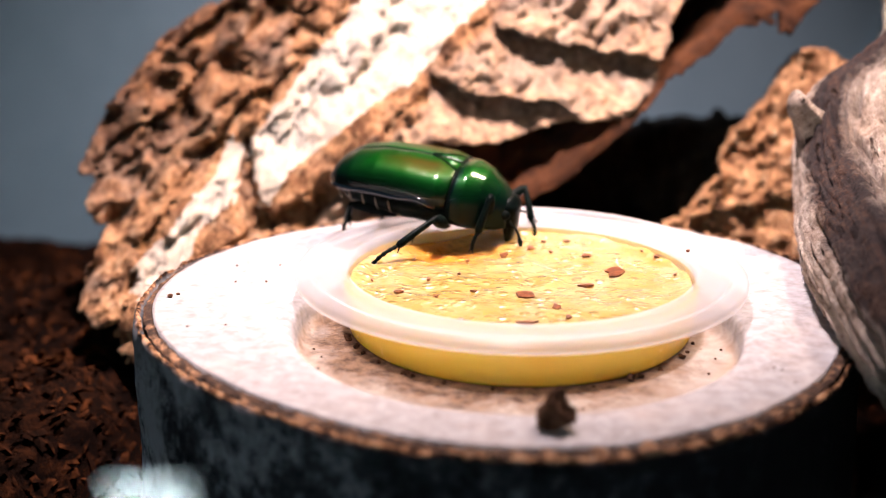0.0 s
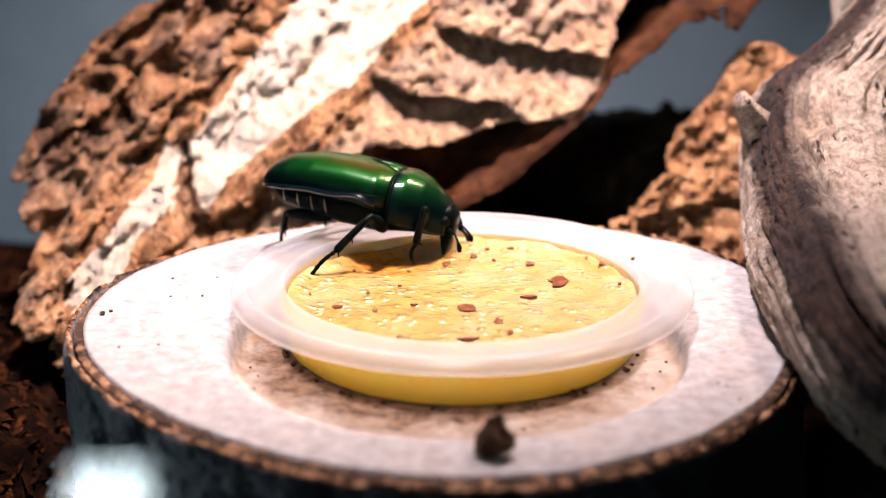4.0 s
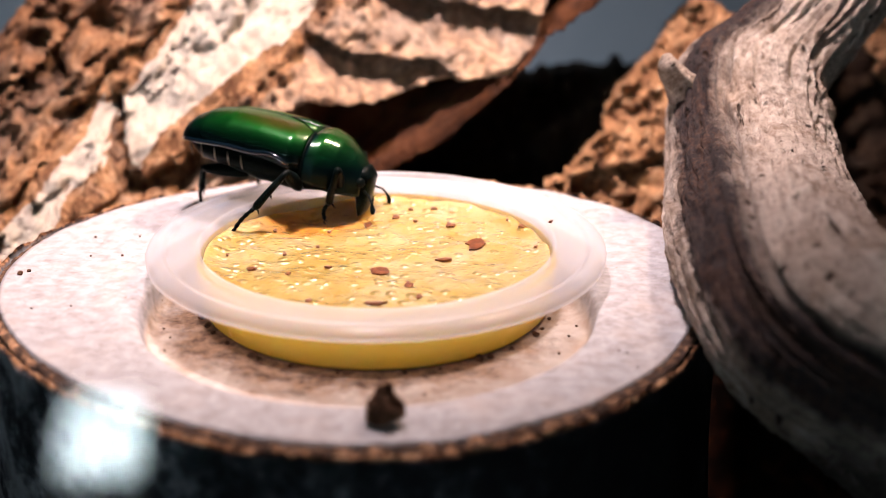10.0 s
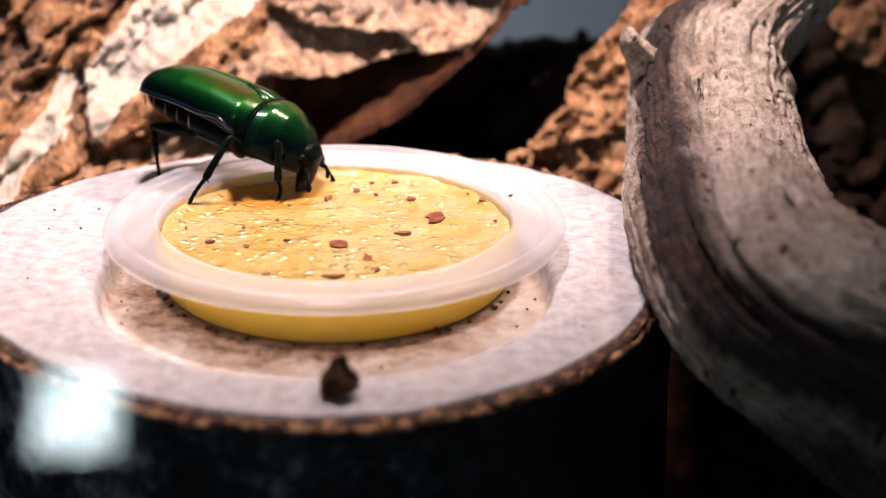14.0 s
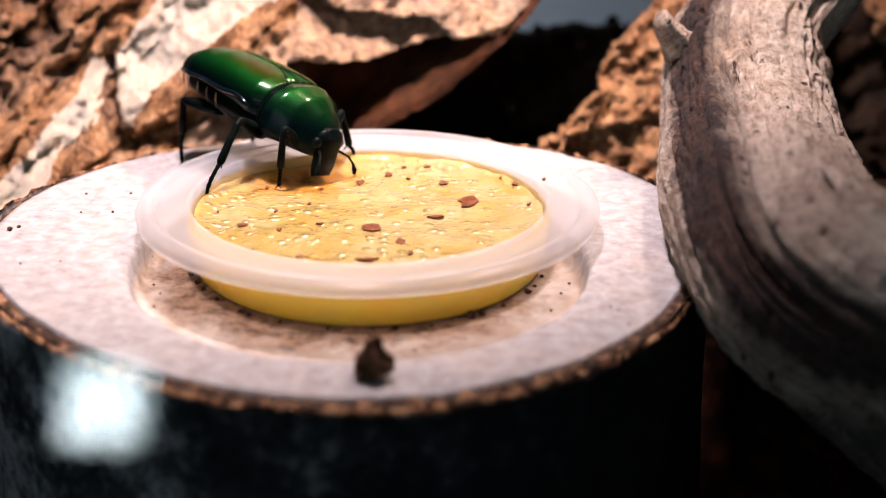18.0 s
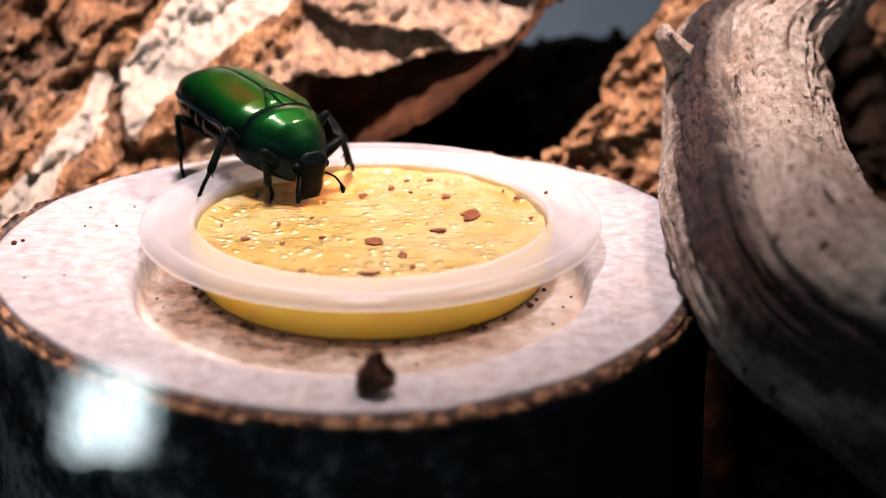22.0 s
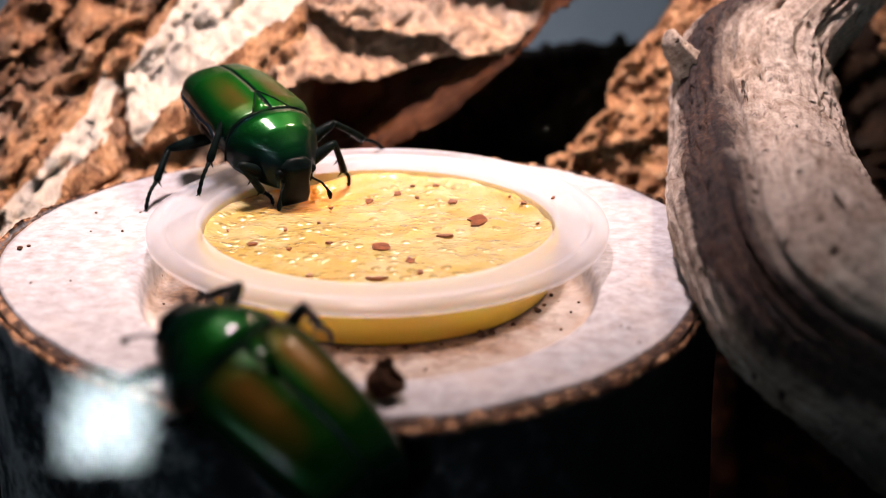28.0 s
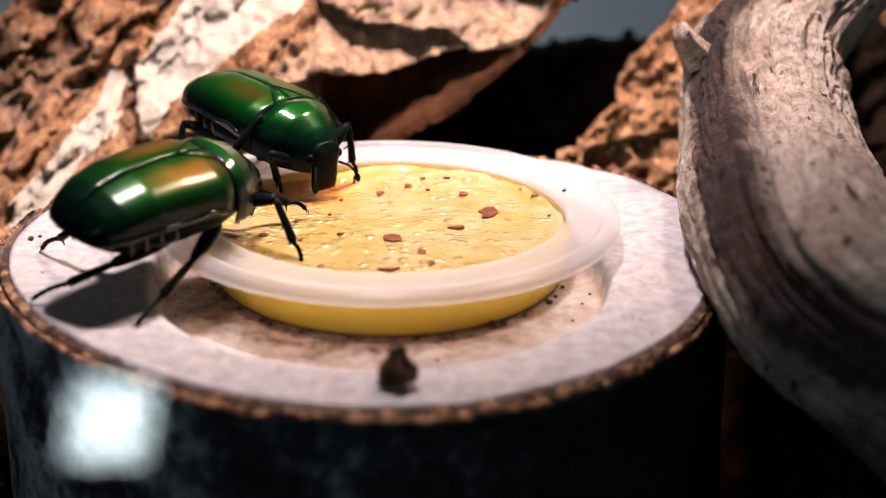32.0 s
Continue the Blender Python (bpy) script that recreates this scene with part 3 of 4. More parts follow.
def plates(u, w, seed, su, sw):
    """Broken flakes of bark: a height for each flake with its own tilt, and how near the crack between two flakes is."""
    bend = 0.5 * fract(u * 0.06, w * 0.10, seed + 2.0, 3)
    d, near = noise.voronoi(Vector((u * su + bend, w * sw + bend, seed)))
    p = near[0]
    h = math.sin(p.x * 12.9 + p.y * 78.2 + seed) * 43758.5
    g = math.sin(p.x * 39.3 + p.y * 11.1 + seed) * 24634.6
    h, g = h - math.floor(h), g - math.floor(g)
    return h - 0.5 + 1.1 * (g - 0.5) * (w * sw + bend - p.y) + 0.5 * (u * su + bend - p.x), 1 - smooth_step(0.0, 0.16, d[1] - d[0])


def bark_sheet(poly, depth, seed, step, thick, rough=lambda x, z: (1.0, 0.5), crust=None, inner=None, edge=1.6):
    """A rugged bark sheet: an outline across (x, z), a depth behind it, flakes, knobs and cracks in relief.
    rough gives the weight of the flakes and of the knobs; crust and inner mark pale crust and smooth inner bark."""
    xs, zs = [p[0] for p in poly], [p[1] for p in poly]
    nx, nz = int((max(xs) - min(xs)) / step) + 1, int((max(zs) - min(zs)) / step) + 1
    bm = bmesh.new()
    marks = bm.verts.layers.float.new("crust"), bm.verts.layers.float.new("inner")
    verts = {}

    def vert(i, j):
        if (i, j) not in verts:
            x, z = min(xs) + j * step, min(zs) + i * step
            u, w = 0.74 * x + 0.67 * z, -0.67 * x + 0.74 * z
            flakes, knobs = rough(x, z)
            skin = inner(x, z) if inner else 0.0
            flakes, knobs = flakes * (1 - 0.85 * skin), knobs * (1 - 0.9 * skin)
            n1 = fract(u * 0.035, w * 0.08, seed, 4)
            n3 = fract(x * 0.40, z * 0.50, seed + 7.7, 5)
            n4 = noise.noise(Vector((x * 1.5, z * 1.7, seed)))
            big, gap = plates(u, w, seed, 0.085, 0.24)
            small, slit = plates(u, w, seed + 5.0, 0.24, 0.55)
            d, _ = noise.voronoi(Vector((x * 0.62 + 0.5 * n3, z * 0.85, seed)))
            knob = 0.45 - d[0]
            y = depth(x, z) - flakes * (1.3 * n1 + 3.0 * big + 1.3 * small + 0.7 * n3 - 1.6 * gap - 0.7 * slit) - knobs * (1.5 * knob + 0.9 * n3 + 0.8 * n1) - 0.15 * n4
            v = bm.verts.new((x + 0.6 * n3, y, z + 0.5 * n3 + 0.35 * n4))
            k = 3.6 * fract(x * 0.2, z * 0.2, seed + 31, 6)
            v[marks[0]] = crust(x + k, z + 0.8 * k) if crust else 0.0
            v[marks[1]] = skin
            verts[i, j] = v
        return verts[i, j]

    for i in range(nz - 1):
        for j in range(nx - 1):
            x, z = min(xs) + (j + 0.5) * step, min(zs) + (i + 0.5) * step
            k = edge * fract(x * 0.20, z * 0.20, seed + 20, 5)
            if inside(poly, x + k, z + 1.2 * k):
                bm.faces.new((vert(i, j), vert(i, j + 1), vert(i + 1, j + 1), vert(i + 1, j)))
    geom = bmesh.ops.extrude_face_region(bm, geom=bm.faces[:])
    for v in geom["geom"]:
        if isinstance(v, bmesh.types.BMVert):
            v.co += Vector(thick)
    return bm


LIP = [(-60, -24), (-44.5, -6), (-36, -1.5), (-30.5, 1.6), (-26.3, 3.2), (-21, 8.0), (-14.5, 8.6), (-10, 8.6), (-2.6, 9.1), (1.1, 10.1), (7, 11), (12.3, 12.1), (16.1, 13), (18.9, 16.2), (20, 19.5), (22, 25), (30, 32), (50, 40)]
RIM = [(-10, -8), (-6, -3), (0.4, 1.0), (3.4, 2.0), (7.8, 4.9), (10.8, 7.6), (16.1, 11.8), (20.1, 15.7), (24, 18), (26.5, 19.6), (29.6, 21.9), (33, 23.4), (36, 23.2), (39.4, 22), (42, 24.5), (46, 28), (54, 33)]
LEDGES = (([(-13.2, 17.0), (-8.7, 15.0), (-2.7, 14.4), (4.8, 13.6), (8.5, 12.2)], 7.0), ([(-4.3, 23.6), (0.3, 22.3), (4.9, 20.7), (12.5, 19.6), (20, 19)], 7.5))
PITS = ((-41.2, 17.0, 1.7), (-35.4, -0.6, 1.9), (-30.1, -1.0, 2.6), (-38.2, 7.2, 0.9), (-37.8, 5.6, 1.1), (-37.4, 4.0, 1.2), (-37.0, 2.4, 1.3), (-54, 3.0, 2.2), (-47, 11, 1.4), (-50, 15, 1.6), (-55, -2, 2.4), (-35, 25, 2.0), (-44, 6.5, 1.2))
CRUST_UPPER = [(-38.1, 6.2), (-37.7, 8.1), (-33.7, 13), (-30.1, 17.7), (-25.8, 23.2), (-12, 42), (14, 42), (-7, 25), (-8.9, 23.3), (-14.7, 16.6), (-20.6, 13.3), (-25.8, 9.2), (-30.3, 5.9), (-32.2, 4.7), (-32.9, 1.7), (-35.8, 0.4), (-37.2, 4)]
CRUST_LOWER = [(-40.4, 8.9), (-39.3, 6.8), (-39.3, 3.3), (-40.8, -0.9), (-43.7, -5.1), (-49.2, -9.0), (-52.4, -7.0), (-47.3, -2.5), (-43.5, 2.4), (-41.1, 6.7)]


def crusted(x, z):
    if inside(CRUST_UPPER, x, z) or inside(CRUST_LOWER, x, z):
        return 1.0
    # weathered cork on the slab's upper side is half covered by it
    return 0.42 * smooth_step(-30, -25, x - 0.9 * z)


def left_wave(x, z):
    return 1.1 * fract(x * 0.15, 3.0, z * 0.02, 4)


def left_depth(x, z):
    """How far back the large slab lies: leaning, with two overhanging ledges, a hollow behind the torn rim and rotted pits."""
    wave = left_wave(x, z)
    lip = lerp(LIP, x) + wave
    y = 34 + 0.33 * z + 0.45 * max(0.0, z - 10) + 0.0035 * (x + 10) ** 2
    y -= 0.75 * (8 - max(-12.0, min(8.0, z))) * smooth_step(-22, -32, x)
    for line, deep in LEDGES:
        x0, x1 = line[0][0], line[-1][0]
        below = lerp(line, x) + wave - z
        if 0 < below < 6:
            y += deep * smooth_step(x0 - 1, x0 + 4, x) * smooth_step(x1 + 1, x1 - 2, x) * (1 - below / 6) * smooth_step(0.0, 0.4, below)
    for px, pz, r in PITS:
        y += 5.5 * math.exp(-((x - px) ** 2 + (z - pz) ** 2) / (r * r))
    # the lower crust stands out as a ridge of its own
    y -= 2.0 * smooth_step(5.5, 1.0, abs((x + 44.5) * 0.64 - (z + 1.5) * 0.77)) * smooth_step(9, 4, z)
    if z < lip:
        rim = (z - lerp(RIM, x)) * 0.75
        y += (13.0 * smooth_step(0, 1.3, lip - z) * smooth_step(1.2, 3.6, rim) + 0.15 * (lip - z)) * (0.3 + 0.7 * smooth_step(-26, -14, x))
    else:
        y -= 1.6 * math.exp(-(((z - lip) / 1.8) ** 2)) * smooth_step(-26, -14, x)
    return y


def left_rough(x, z):
    crust = smooth_step(-44, -38, x - 1.0 * z) * smooth_step(-29, -33, x - 1.05 * z)
    cork = smooth_step(-30, -24, x - 0.9 * z)
    return 0.95 * (1 - 0.86 * crust) * (1 - 0.76 * cork), 0.3 + 1.0 * cork


def left_inner(x, z):
    return smooth_step(0.0, 1.2, lerp(LIP, x) + left_wave(x, z) - z) * smooth_step(-20, -8, x)


def build_bark():
    left = [(-50, -16), (-57, -9.5), (-57, -7), (-56, -4.5), (-60, 0.5), (-62.5, 4), (-60.5, 9), (-56.5, 15), (-51.5, 21.5), (-43, 26), (-36, 32), (-25, 46), (-10, 60), (54, 60), (54, 33)] + [p for p in reversed(RIM)] + [(-16, -20), (-24, -34)]
    bm = bark_sheet(left, left_depth, 1.0, 0.40, (0, 2.6, 0), left_rough, crusted, left_inner)
    tagged(link("cork_bark", bm, CORK), "large rugged cork bark slab with pale crust and orange layers", "bark")
    right = [(20.5, -3.4), (24.5, -0.8), (28.3, 2.8), (29.6, 6.2), (33, 10), (36.3, 13.2), (40, 17.6), (43, 19.6), (46, 19.0), (47.5, 14.8), (50, 8), (48, -4), (40, -10), (28, -11)]
    bm = bark_sheet(right, lambda x, z: 46 + 0.85 * (z - 3) - 0.1 * (x - 32) + (3.5 * smooth_step(0, 1.5, 0.20 * (x - 26) - 1.6 - z) if x > 24 else 0), 5.0, 0.42, (0.4, 5.0, -0.6), lambda x, z: (0.45, 1.7))
    tagged(link("cork_bark", bm, CORK_PLAIN), "smaller orange-brown cork bark slab leaning beside the large one", "bark")
    pale = [(54.5, 4), (55, 14), (55.5, 24), (56.5, 40), (62, 44), (61, 24), (60, 4)]
    bm = bark_sheet(pale, lambda x, z: 60 + 0.6 * (z - 10), 17.0, 0.6, (0, 3.0, 0), lambda x, z: (0.4, 0.6), lambda x, z: 1.0)
    tagged(link("cork_bark", bm, CORK), "pale crusted cork bark piece standing behind the branch", "bark")
    far = [(69.5, 40), (70, 22), (71, 11), (73, 7.5), (77, 4), (84, 2), (96, 4), (100, 40)]
    bm = bark_sheet(far, lambda x, z: 66 + 0.5 * (z - 8), 14.0, 0.7, (0, 4.0, 0), lambda x, z: (1.0, 0.5))
    tagged(link("cork_bark", bm, CORK_PLAIN), "orange-brown cork bark chunk standing behind the branch", "bark")
    # piece added to fill the gap; its tint stands in for shade
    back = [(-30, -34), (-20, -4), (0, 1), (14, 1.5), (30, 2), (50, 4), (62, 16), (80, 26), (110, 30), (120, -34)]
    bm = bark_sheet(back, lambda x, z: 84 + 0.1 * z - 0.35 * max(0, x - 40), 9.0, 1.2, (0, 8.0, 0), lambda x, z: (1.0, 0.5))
    tagged(link("shaded_wood", bm, CORK_SHADED), "wood piece behind the bark, coloured near black for shade", "wood")


build_bark()

# ---- the log slice with the feeding recess ----
LOG_X, LOG_Y, REC_X, REC_Y = -1.4, -2.9, -0.4, -8.5


def log_radius(a):
    a = math.atan2(math.sin(a), math.cos(a))
    r = 39.37 - 0.16 * math.cos(a) + 1.13 * math.sin(a) + 0.89 * math.cos(2 * a) - 0.08 * math.sin(2 * a) - 0.48 * math.cos(3 * a) + 1.03 * math.sin(3 * a) + 0.22 * math.cos(4 * a) + 0.13 * math.sin(4 * a)
    r += 0.35 * noise.noise(Vector((5 * math.cos(a), 5 * math.sin(a), 2.0)))
    # the side against the branch is worn a little flat
    return r - 1.6 * math.exp(-((a / 0.4) ** 2))


def build_log():
    log = tagged(root("log_slice", mm(LOG_X, LOG_Y, 0)), "pale sawn log slice with rough bark and a drilled recess", "log")
    seg = 640
    inner = [(0.01, -3.3), (12, -3.3), (19, -3.3), (22.0, -3.28), (22.7, -3.1), (23.1, -2.7), (23.45, -1.7), (23.7, -0.8), (23.95, -0.3), (24.3, -0.08), (25.0, 0.0)]
    outer = [0.15, 0.35, 0.55, 0.75, 0.9, 0.97, 1.0]
    dx, dy = REC_X - LOG_X, REC_Y - LOG_Y

    def edge(a):
        """Distance from the recess centre to the wood's edge along a."""
        r = 30.0
        for _ in range(12):
            x, y = dx + r * math.cos(a), dy + r * math.sin(a)
            r += log_radius(math.atan2(y, x)) - 1.9 - math.hypot(x, y)
        return r

    edges = [edge(2 * math.pi * j / seg) for j in range(seg)]

    def place(i, j):
        a = 2 * math.pi * j / seg
        if i < len(inner):
            r, z = inner[i]
            r += 0.12 * noise.noise(Vector((3 * math.cos(a), 3 * math.sin(a), 0.1 * i))) if i > 2 else 0
        else:
            k = i - len(inner)
            r, z = (25.0 + (edges[j] - 25.0) * outer[k], 0.0) if k < len(outer) else (edges[j] - 0.1, -2.5)
        x, y = dx + r * math.cos(a), dy + r * math.sin(a)
        if i >= len(inner) and i < len(inner) + len(outer):
            z += 0.12 * fract(x * 0.25, y * 0.25, 1.0, 3)
        return (x, y, z)

    bm, _ = sheet(len(inner) + len(outer) + 1, seg, place, True)
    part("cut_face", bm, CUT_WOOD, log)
    # dark gap between the wood and its bark
    bm, _ = sheet(4, seg, lambda i, j: tuple((log_radius(2 * math.pi * j / seg) - (2.3, 1.7, 1.2, 0.9)[i] + 0.25 * noise.noise(Vector((j * 0.5, i, 3)))) * c for c in (math.cos(2 * math.pi * j / seg), math.sin(2 * math.pi * j / seg))) + ((-0.45, -0.3, -0.35, -0.6)[i] + 0.45 * noise.noise(Vector((j * 0.31, i * 0.7, 7))),), True)
    part("cambium", bm, CRACK, log, "dark brown gap between wood and bark")
    # bark ring, ragged along the saw cut, and the sides down to the soil
    prof = [(-0.65, -2.0), (-0.6, -0.6), (-0.45, -0.22), (-0.2, -0.2), (0.0, -0.45), (0.15, -1.2), (0.2, -3), (0.25, -7), (0.3, -12), (0.35, -18), (0.4, -25), (0.6, -34)]

    def bark(i, j):
        a = 2 * math.pi * j / seg
        dr, z = prof[i]
        ragged = fract(26 * math.cos(a), 26 * math.sin(a), 5.0, 4)
        gap = fract(30 * math.cos(a), 30 * math.sin(a), 8.0, 3)
        r = log_radius(a) + dr + (0.35 * ragged if i < 4 else 0.5 * fract(7 * math.cos(a), 7 * math.sin(a), z * 0.25, 4))
        if i in (1, 2) and gap > 0.05:
            r += 0.45 * min(1.0, (gap - 0.05) * 6)
            z -= 0.5 * min(1.0, (gap - 0.05) * 6)
        if 0 < i < 5:
            z += 0.22 * ragged - 0.1
        return (r * math.cos(a), r * math.sin(a), z)

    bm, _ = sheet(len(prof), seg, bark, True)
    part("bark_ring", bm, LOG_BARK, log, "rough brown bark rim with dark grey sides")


build_log()

# ---- the jelly cup ----
CUP_Z = 3.6


def build_cup():
    cup = tagged(root("jelly_cup", mm(0, 0, 0)), "shallow milky plastic jelly cup with a wide flange in the recess", "cup")
    flange = [(19.0, CUP_Z - 2.6), (19.1, CUP_Z - 0.35), (19.25, CUP_Z + 0.1), (19.5, CUP_Z + 0.2), (19.8, CUP_Z + 0.12), (20.1, CUP_Z - 0.08), (22.3, CUP_Z - 0.12), (22.7, CUP_Z - 0.25), (23.0, CUP_Z - 0.1), (23.2, CUP_Z + 0.25), (23.5, CUP_Z + 0.4), (24.0, CUP_Z + 0.34), (24.4, CUP_Z + 0.2), (24.75, CUP_Z + 0.02), (24.95, CUP_Z - 0.2),
              (25.05, CUP_Z - 0.5), (25.0, CUP_Z - 1.0), (24.6, CUP_Z - 1.1), (24.3, CUP_Z - 0.9), (24.1, CUP_Z - 0.5), (20.1, CUP_Z - 0.6), (19.75, CUP_Z - 1.0), (19.5, CUP_Z - 2.6), (19.0, CUP_Z - 2.6)]
    bm, _ = lathe(flange, 220)
    part("flange", bm, MILKY, cup, "wide milky translucent flange")
    body = [(19.3, 2.6), (19.65, 2.0), (19.5, -1.0), (19.1, -2.8), (18.6, -3.25), (0.01, -3.25)]
    bm, _ = lathe(body, 128)
    part("cup_wall", bm, YELLOW, cup, "thin plastic wall glowing yellow with jelly behind it")


build_cup()


def jelly_height(x, y):
    r = math.hypot(x, y)
    z = 1.75 + 0.30 * fract(x * 0.2, y * 0.2, 2.0, 2) + 0.18 * noise.noise(Vector((x * 0.45, y * 0.45, 9.0))) + 0.05 * noise.noise(Vector((x * 0.95, y * 0.95, 1.0)))
    z -= 1.1 * math.exp(-((x + 9) ** 2 + (y - 13) ** 2) / 30)
    return z + 0.5 * smooth_step(16.5, 18.9, r)


def build_jelly():
    rings, seg = 120, 260
    def place(i, j):
        a, r = 2 * math.pi * j / seg, 18.98 * (i + 0.02) / (rings - 1)
        x, y = r * math.cos(a), r * math.sin(a)
        return (x, y, jelly_height(x, y))
    bm, grid = sheet(rings, seg, place, True)
    low = [bm.verts.new((v.co.x, v.co.y, -2.9)) for v in grid[-1]]
    for j in range(seg):
        k = (j + 1) % seg
        bm.faces.new((grid[-1][j], grid[-1][k], low[k], low[j]))
    bm.faces.new(low)
    tagged(link("fruit_jelly", bm, JELLY), "wet lumpy pale-yellow fruit jelly filling the cup", "jelly")


build_jelly()

FLAKES = [(0.6, -4.8, 3.0, 2.2), (10.8, 3.4, 2.2, 3.6), (-13.3, -4.8, 1.2, 1.2), (3.8, -8.6, 0.9, 1.4), (7.9, 10.0, 1.2, 2.0), (-1.9, 10.7, 1.1, 1.4), (1.3, 12.6, 0.9, 1.0), (16.0, 9.0, 0.9, 1.2),
          (-5.2, -3.6, 0.9, 1.0), (-16.6, -0.1, 0.4, 0.8), (-10.3, 0.0, 0.5, 0.9), (-9.1, -6.2, 0.5, 0.9), (-12.4, 8.1, 0.4, 0.8), (-6.1, 8.1, 0.5, 1.0), (-6.9, 2.8, 0.5, 0.8), (7.3, -0.9, 2.2, 1.1),
          (5.7, 15.8, 0.9, 0.7), (3.0, 15.7, 0.6, 0.6), (0.7, -13.4, 2.4, 1.2), (5.0, -11.7, 0.6, 1.0), (17.5, 2.6, 0.5, 0.8), (14.5, 11.0, 0.4, 0.7), (-6.2, -12.8, 0.7, 1.0), (3.7, 11.2, 0.5, 0.6)]


def flake_mesh(w, d, rng):
    n = rng.randint(7, 10)
    bm = bmesh.new()
    ring = []
    for k in range(n):
        a = 2 * math.pi * k / n + rng.uniform(-0.25, 0.25)
        q = rng.uniform(0.55, 1.15)
        ring.append((0.5 * w * q * math.cos(a), 0.5 * d * q * math.sin(a)))
    top = [bm.verts.new((x, y, 0.05 + rng.uniform(-0.03, 0.07))) for x, y in ring]
    low = [bm.verts.new((x * 1.03, y * 1.03, -0.12)) for x, y in ring]
    bm.faces.new(top)
    bm.faces.new(low)
    for k in range(n):
        bm.faces.new((low[k], low[(k + 1) % n], top[(k + 1) % n], top[k]))
    return bm


def build_flakes():
    rng = random.Random(3)
    for x, y, w, d in FLAKES:
        ob = link("bran_flake", flake_mesh(w, d, rng), FLAKE, smooth=False)
        ob.matrix_world = mm(x, y, jelly_height(x, y) + 0.13, rng.uniform(-8, 8), rng.uniform(-8, 8), 0)
        tagged(ob, "small red-brown flake stuck on the wet jelly", "flake", "flakes on the jelly")
    ob = link("bran_flake", flake_mesh(0.5, 0.9, rng), FLAKE, smooth=False)
    ob.matrix_world = mm(19.3, 6.2, CUP_Z + 0.25)
    tagged(ob, "tiny dark flake on the cup's milky flange", "flake", "flakes on the jelly")


build_flakes()

CRUMBS = [(-39.0, -2.6, 0.7), (-38.3, -1.6, 0.5), (-33.7, 9.3, 0.4), (-29.2, 3.4, 0.3), (-28.6, 9.8, 0.3), (-32.7, 3.1, 0.25), (25.4, -20.8, 0.25), (26.1, -23.9, 0.25), (24.7, -20.2, 0.2), (-35, -12, 0.25), (-31.1, -11.2, 0.25)]
LOW_CRUMBS = [(19.6 * math.cos(radians(a)), 19.6 * math.sin(radians(a)), k) for a, k in ((196, 0.8), (199, 0.7), (206, 1.1), (212, 0.6), (221, 0.7), (233, 1.2), (236, 0.7), (247, 0.6), (262, 0.5), (281, 0.7), (292, 0.5), (305, 1.0), (309, 0.7), (318, 0.6), (331, 0.8), (336, 0.5), (344, 0.6))]
LOW_CRUMBS += [(-20.8, -14.9, 0.3), (-22.0, -9.5, 0.3), (-20.9, -11.6, 0.25), (19.3, -14.2, 0.3), (21.6, -7.2, 0.35), (20.6, -9.8, 0.25), (-12.0, -24.5, 0.3), (6.0, -24.0, 0.3)]


def build_crumbs():
    rng = random.Random(6)
    for z, spots in ((0.05, CRUMBS), (-3.2, LOW_CRUMBS)):
        for x, y, s in spots:
            bm = bmesh.new()
            bmesh.ops.create_icosphere(bm, subdivisions=3, radius=s * 0.42)
            for v in bm.verts:
                v.co *= 1 + 0.8 * noise.noise(v.co * (1.1 / s) + Vector((x, y, 0))) + 0.4 * noise.noise(v.co * (3.0 / s) + Vector((y, x, 0)))
                v.co.z *= 0.75
            ob = link("soil_crumb", bm, CRUMB, smooth=False)
            ob.matrix_world = mm(x, y, z + 0.12 * s, 0, 0, rng.uniform(0, 360))
            tagged(ob, "tiny dark brown crumb of soil on the log", "crumb", "crumbs on the log")
    # the larger clod at the log's front edge: a ragged leaning heap of fibres
    bm = bmesh.new()
    bmesh.ops.create_icosphere(bm, subdivisions=5, radius=1)
    for v in bm.verts:
        p = v.co.copy()
        up = 0.5 * (p.z + 1)
        k = 1 + 0.5 * fract(p.x * 1.6, p.y * 1.6, p.z * 1.6 + 5, 5)
        wide = 1.75 - 0.95 * smooth_step(0.25, 0.95, up)
        v.co = Vector((p.x * wide * k + 0.75 * up, p.y * 0.9 * wide * k, 4.3 * up * (0.86 + 0.14 * k)))
    ob = link("soil_clod", bm, CRUMB, smooth=False)
    ob.matrix_world = mm(2.5, -36.0, -0.1)
    tagged(ob, "dark brown ragged clod of soil near the log's edge", "clod")


build_crumbs()

# ---- the driftwood branch ----
BRANCH = [(84.0, 64.0, 58.0, 7.0), (72.0, 52.0, 42.0, 7.0), (61.0, 41.5, 29.0, 7.2), (53.5, 35.5, 21.4, 7.2), (48.8, 32.0, 17.4, 7.6), (45.7, 29.0, 14.1, 9.7), (44.8, 26.1, 11.3, 10.1), (44.3, 22.5, 8.7, 10.2), (44.2, 18.3, 6.6, 10.5),
          (43.7, 13.2, 5.0, 10.6), (43.2, 6.3, 4.4, 10.9), (42.4, -2.0, 4.5, 10.9), (42.0, -9.5, 4.9, 10.8), (42.0, -15.5, 5.0, 10.6), (42.7, -20.0, 4.4, 10.6), (44.2, -22.5, 3.4, 10.8), (46.8, -22.6, 1.6, 11.1), (51.3, -20.8, -2.2, 11.7), (57.3, -19.7, -6.8, 12.3), (64.0, -19.0, -13.0, 12.6), (70.0, -18.0, -20.0, 12.8)]


